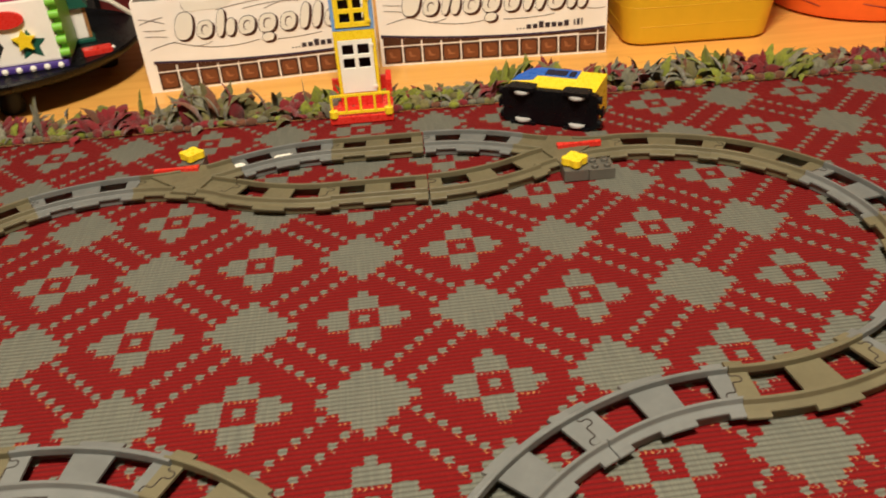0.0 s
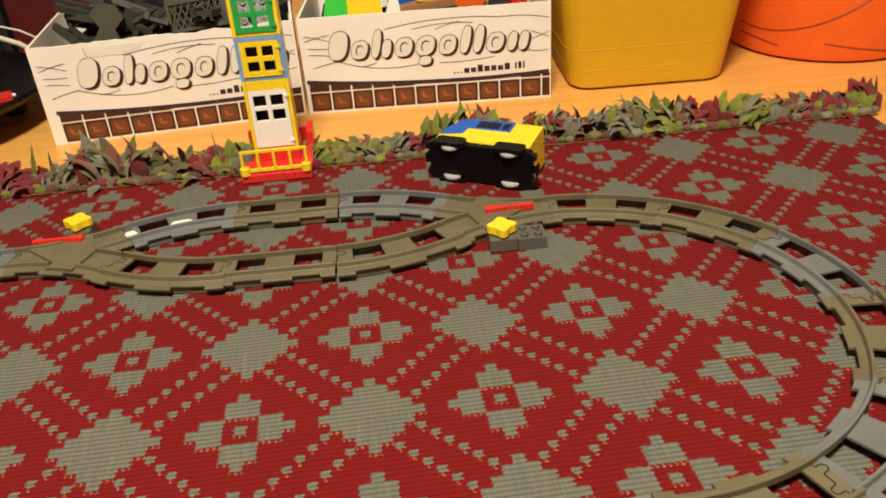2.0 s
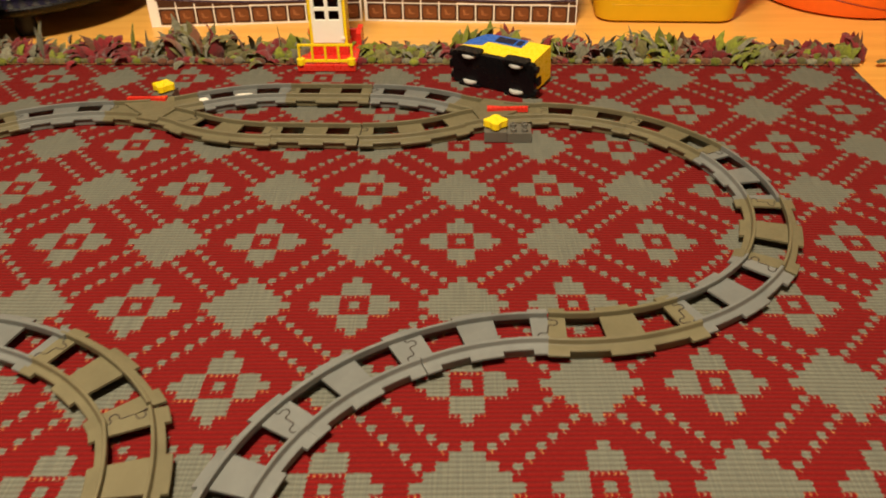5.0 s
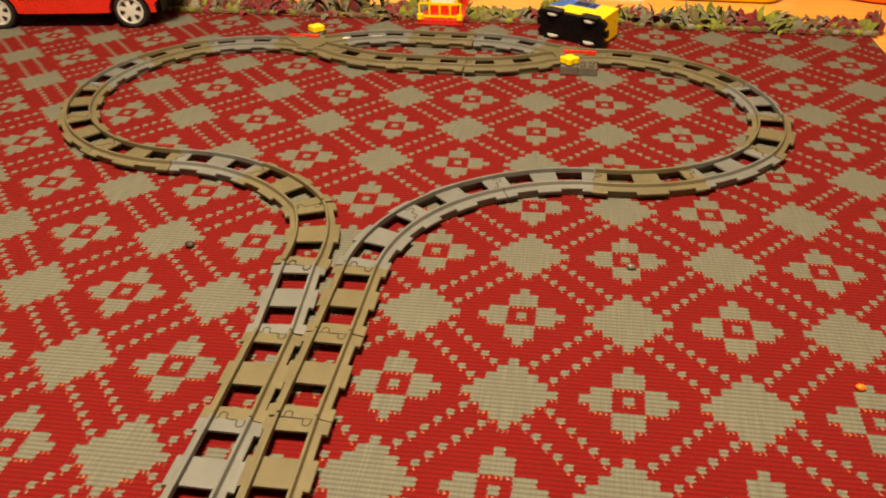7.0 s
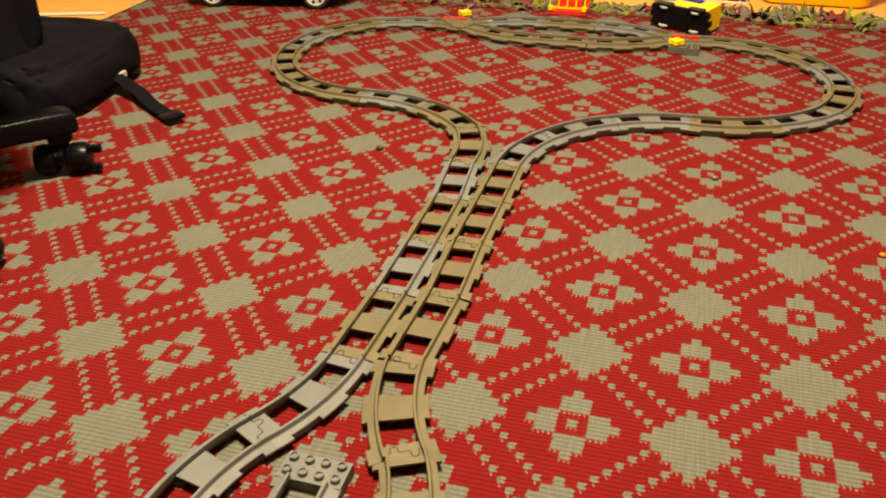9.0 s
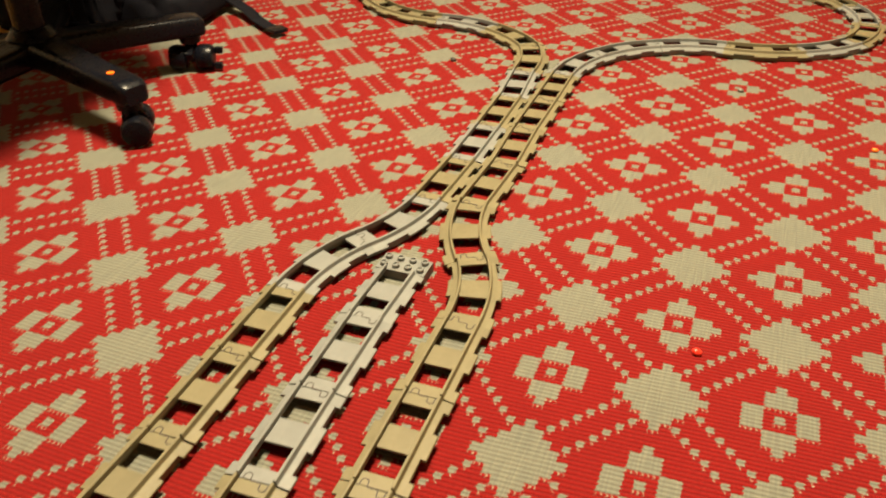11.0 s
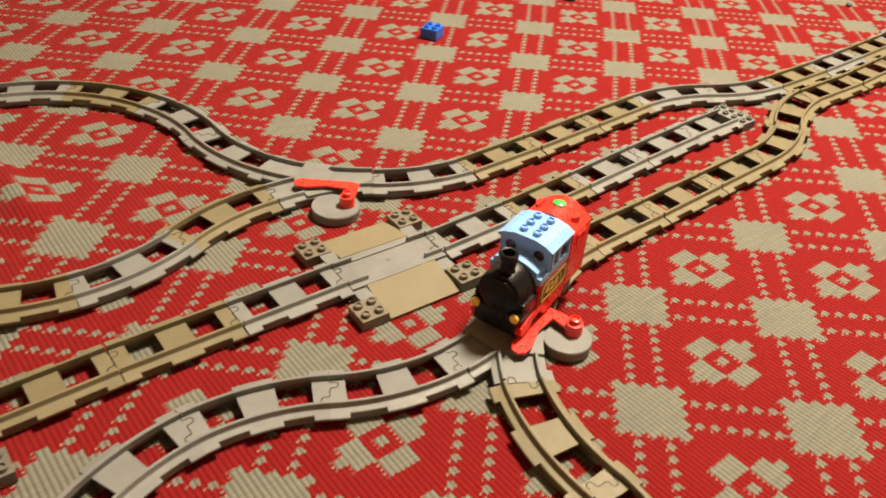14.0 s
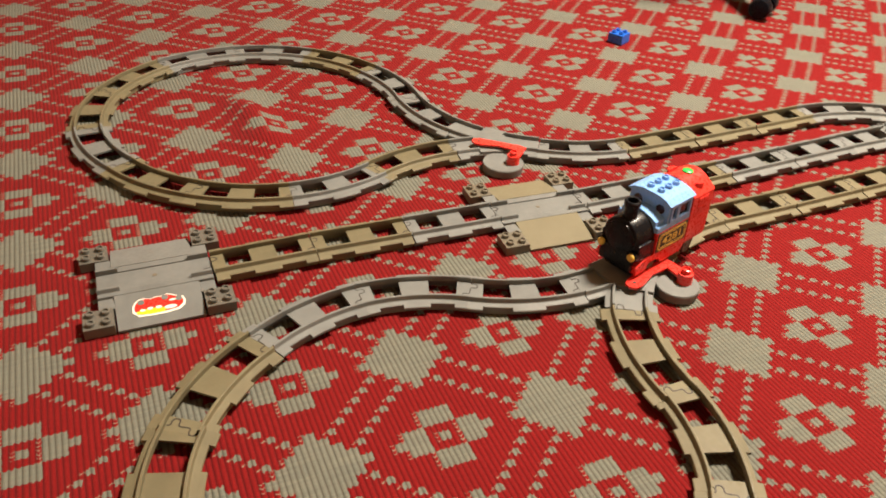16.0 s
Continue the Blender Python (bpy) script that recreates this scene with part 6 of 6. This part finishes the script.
def build_chair():
    hub = Vector((-0.932, -0.838, 0.0))
    t = thing("office_chair", Matrix.Translation(hub), "black office chair with a five-armed base on twin castors", "chair")
    lead = radians(-17.5)
    reach = 0.27
    for k in range(5):
        a = lead + 2 * math.pi * k / 5
        turn = Matrix.Rotation(a, 4, "Z")
        bm, loops = bmesh.new(), []
        for d, z, wd, h in ((0.02, 0.0955, 0.036, 0.044), (0.10, 0.0935, 0.031, 0.042), (0.20, 0.0890, 0.0265, 0.040), (0.276, 0.0855, 0.0255, 0.040), (0.292, 0.0840, 0.0242, 0.037), (0.298, 0.0825, 0.0190, 0.028)):
            ring = []
            for i in range(24):
                b = 2 * math.pi * (i + 0.5) / 24
                ring.append(bm.verts.new(turn @ Vector((d, wd * math.copysign(abs(math.cos(b)) ** 0.42, math.cos(b)), z + h * 0.5 * math.copysign(abs(math.sin(b)) ** 0.42, math.sin(b))))))
            loops.append(ring)
        for p, q in zip(loops, loops[1:]):
            for i in range(24):
                bm.faces.new((p[i], p[(i + 1) % 24], q[(i + 1) % 24], q[i]))
        bm.faces.new(loops[0][::-1])
        bm.faces.new(loops[-1])
        arm = part("base_arm", bm, CHAIRBLACK, t, smooth=True)
        if k == 0:
            dot = cyl(bmesh.new(), 0.006, 0.0945, 0.0965, 0, 0, n=16)
            bmesh.ops.transform(dot, matrix=turn @ Matrix.Translation((0.242, -0.004, 0.0121)), verts=dot.verts[:])
            part("sticker_dot", dot, BINORANGE, arm, "small orange dot")
        spot = turn @ Vector((reach, 0, 0))
        swivel = Matrix.Translation(spot) @ Matrix.Rotation(a + (0.9, -2.1, 4.2, 5.2, 6.2)[k], 4, "Z")
        stem = lathe(bmesh.new(), [(0.0001, 0.040), (0.012, 0.040), (0.013, 0.052), (0.0195, 0.054), (0.0215, 0.0690)], 22)
        bmesh.ops.transform(stem, matrix=Matrix.Translation(spot), verts=stem.verts[:])
        castor = part("castor", stem, CHAIRBLACK, t)
        fork = prism(bmesh.new(), [(-0.018, 0.020), (0.022, 0.020), (0.026, 0.036), (0.012, 0.052), (-0.012, 0.050)], -0.007, 0.007, "y")
        bmesh.ops.transform(fork, matrix=swivel, verts=fork.verts[:])
        part("castor_fork", fork, CHAIRBLACK, castor, bevel=0.002)
        for s in (1, -1):
            m = swivel @ Matrix.Translation((0.006, s * 0.0255, 0.0250)) @ Matrix.Rotation(radians(90), 4, "X")
            part("castor_wheel", lathe(bmesh.new(), [(0.0001, -0.0165), (0.017, -0.0165), (0.0215, -0.0150), (0.0240, -0.009), (0.0246, 0), (0.0240, 0.009), (0.0215, 0.0150), (0.017, 0.0165), (0.0001, 0.0165)], 28, m), CHAIRBLACK, castor, smooth=True)
        if k == 1:
            for x, z in ((-0.004, 0.034), (0.016, 0.010)):
                pin = boxes((x - 0.006, x + 0.006, 0.0422, 0.058, z - 0.006, z + 0.006))
                bmesh.ops.transform(pin, matrix=swivel, verts=pin.verts[:])
                part("castor_lever", pin, CHAIRBLACK, castor, bevel=0.002)
    part("hub", lathe(bmesh.new(), [(0.035, 0.075), (0.042, 0.09), (0.042, 0.12), (0.030, 0.135), (0.0001, 0.135)], 28), CHAIRBLACK, t, smooth=True)
    part("gas_lift", lathe(bmesh.new(), [(0.025, 0.134), (0.025, 0.28), (0.016, 0.285), (0.016, 0.43)], 24), CHAIRBLACK, t, smooth=True)
    part("backrest", boxes((-0.30, -0.25, -0.19, 0.19, 0.50, 0.95)), BAGCLOTH, t, bevel=0.02, smooth=True)
    part("seat", prism(bmesh.new(), rounded(-0.25, 0.24, -0.25, 0.25, 0.09), 0.43, 0.50, "z"), BAGCLOTH, t, bevel=0.02, smooth=True)


build_chair()


def build_backpack():
    t = thing("backpack", Matrix.Translation((-1.162, -0.312, 0.0)) @ Matrix.Rotation(radians(4), 4, "Z"), "black cloth backpack slumped on the rug, strap trailing", "backpack")

    def lump(sx, sy, sz, cx, cy, cz, seed, rough=0.02, groove=0.008):
        bm = bmesh.new()
        bmesh.ops.create_icosphere(bm, subdivisions=5, radius=1.0)
        for v in bm.verts:
            d = v.co.normalized()
            p = Vector([math.copysign(abs(c) ** 0.5, c) for c in d])
            u = d.x + d.y + 0.45 * d.z + 0.06 * seed
            seam = abs((u * 2.2) % 1.0 - 0.5)
            wrinkle = rough * (noise.noise(d * 1.8 + Vector((seed, 0, 0))) + 0.3 * noise.noise(d * 4.0 + Vector((0, seed, 0)))) - groove * math.exp(-(seam / 0.07) ** 2)
            v.co = Vector((cx + (sx + wrinkle) * p.x, cy + (sy + wrinkle) * p.y, max(0.002, cz + (sz + wrinkle) * p.z)))
        return bm
    part("main_bag", lump(0.22, 0.12, 0.20, -0.09, -0.10, 0.185, 1.0, 0.025), BAGCLOTH, t, smooth=True)
    part("flap", lump(0.205, 0.190, 0.060, 0.043, -0.005, 0.050, 2.0, 0.014, 0.0035), BAGCLOTH, t, smooth=True)
    part("rear_pocket", lump(0.22, 0.19, 0.19, -0.42, -0.02, 0.18, 9.0, 0.03), BAGCLOTH, t, smooth=True)
    pocket = part("front_pocket", lump(0.16, 0.05, 0.10, -0.06, -0.215, 0.095, 4.0, 0.02), BAGCLOTH, t, smooth=True)
    part("zip", tube(bmesh.new(), [(-0.16 + 0.02 * i, -0.262 - 0.003 * math.sin(i), 0.13 + 0.02 * math.sin(i * 0.35)) for i in range(12)], 0.0035, 6), MATTBLACK, pocket)

    def strap(points, width, thick=0.004):
        bm, rows = bmesh.new(), []
        pts = [Vector(p) for p in points]
        for i, p in enumerate(pts):
            way = (pts[min(i + 1, len(pts) - 1)] - pts[max(i - 1, 0)]).normalized()
            side = Vector((0, 0, 1)).cross(way).normalized() * width / 2
            rows.append([bm.verts.new(p + side * a + Vector((0, 0, b))) for a, b in ((-1, 0), (1, 0), (1, thick), (-1, thick))])
        for p, q in zip(rows, rows[1:]):
            for i in range(4):
                bm.faces.new((p[i], p[(i + 1) % 4], q[(i + 1) % 4], q[i]))
        bm.faces.new(rows[0][::-1])
        bm.faces.new(rows[-1])
        return bm
    inv = t.matrix_basis.inverted()
    run = [(-0.960, -0.268, 0.045), (-0.902, -0.286, 0.026), (-0.845, -0.315, 0.018), (-0.80, -0.347, 0.010), (-0.755, -0.375, 0.008), (-0.722, -0.393, 0.009)]
    part("strap", strap([inv @ Vector(p) for p in run], 0.028), BAGCLOTH, t, "black webbing strap")
    part("strap_end", strap([inv @ Vector(p) for p in ((-0.738, -0.384, 0.0085), (-0.722, -0.394, 0.010), (-0.708, -0.401, 0.009))], 0.034, 0.007), CHAIRBLACK, t)
    clip = inv @ Vector((-0.918, -0.262, 0.030))
    part("buckle", boxes((clip.x - 0.004, clip.x + 0.004, clip.y - 0.011, clip.y + 0.011, clip.z - 0.006, clip.z + 0.007)), WHEELGREY, t, "grey plastic buckle", bevel=0.002)


build_backpack()

# ---- small things ----


def crumb(x, y, r, colour, label, name):
    bm = bmesh.new()
    bmesh.ops.create_icosphere(bm, subdivisions=2, radius=r)
    for v in bm.verts:
        v.co = Vector((v.co.x * 1.3, v.co.y, v.co.z * 0.8)) * (1 + 0.3 * noise.noise(v.co * 160)) + Vector((0, 0, r * 0.8))
    ob = new(name, finish(bm, name, colour, True))
    ob.matrix_basis = Matrix.Translation((x, y, rug_height(x, y) - 0.001))
    tagged(ob, label, "crumb")


crumb(-0.311, -0.412, 0.0052, PAPER, "small dark brown bead lying on the rug", "bead")
crumb(0.234, -0.386, 0.0045, DARKGREY, "small grey bead lying on the rug", "bead")
crumb(0.447, -0.566, 0.004, BINORANGE, "tiny orange scrap lying on the rug", "scrap")
crumb(0.244, -1.152, 0.0045, RED, "tiny red scrap lying on the rug", "scrap")


def track_sticker(x, y, ang, a, b):
    ob = new("sticker_scrap", finish(prism(bmesh.new(), [(a * math.cos(k), b * math.sin(k) * (1 + 0.2 * math.sin(3 * k))) for k in np.linspace(0, 6.28, 15)[:-1]], 0, 0.0004, "z"), "sticker_scrap", STICKERWHITE))
    ob.matrix_basis = Matrix.Translation((x, y, SLEEPER_TOP + 0.0002)) @ Matrix.Rotation(radians(ang), 4, "Z")
    tagged(ob, "torn white sticker on a grey toy track", "sticker")


track_sticker(-0.245, 0.357, 10, 0.014, 0.011)
track_sticker(-0.303, 0.340, 30, 0.007, 0.012)

lamp = thing("ceiling_lamp", Matrix.Translation((LAMP[0], LAMP[1], 2.4)), "round white glass ceiling lamp, lit", "lamp")
part("lamp_base", cyl(bmesh.new(), 0.12, -0.03, -0.0005, n=40), WHITE, lamp)
glow = Nodes("lit_lamp_glass")
glow.put(glow.bsdf, "Emission Color", (1.0, 0.84, 0.6, 1))
glow.put(glow.bsdf, "Emission Strength", 6.0)
part("lamp_glass", lathe(bmesh.new(), [(0.25, -0.031), (0.25, -0.06), (0.22, -0.085), (0.0001, -0.095)], 48), glow.base((0.8, 0.75, 0.65), 0.4), lamp, smooth=True)
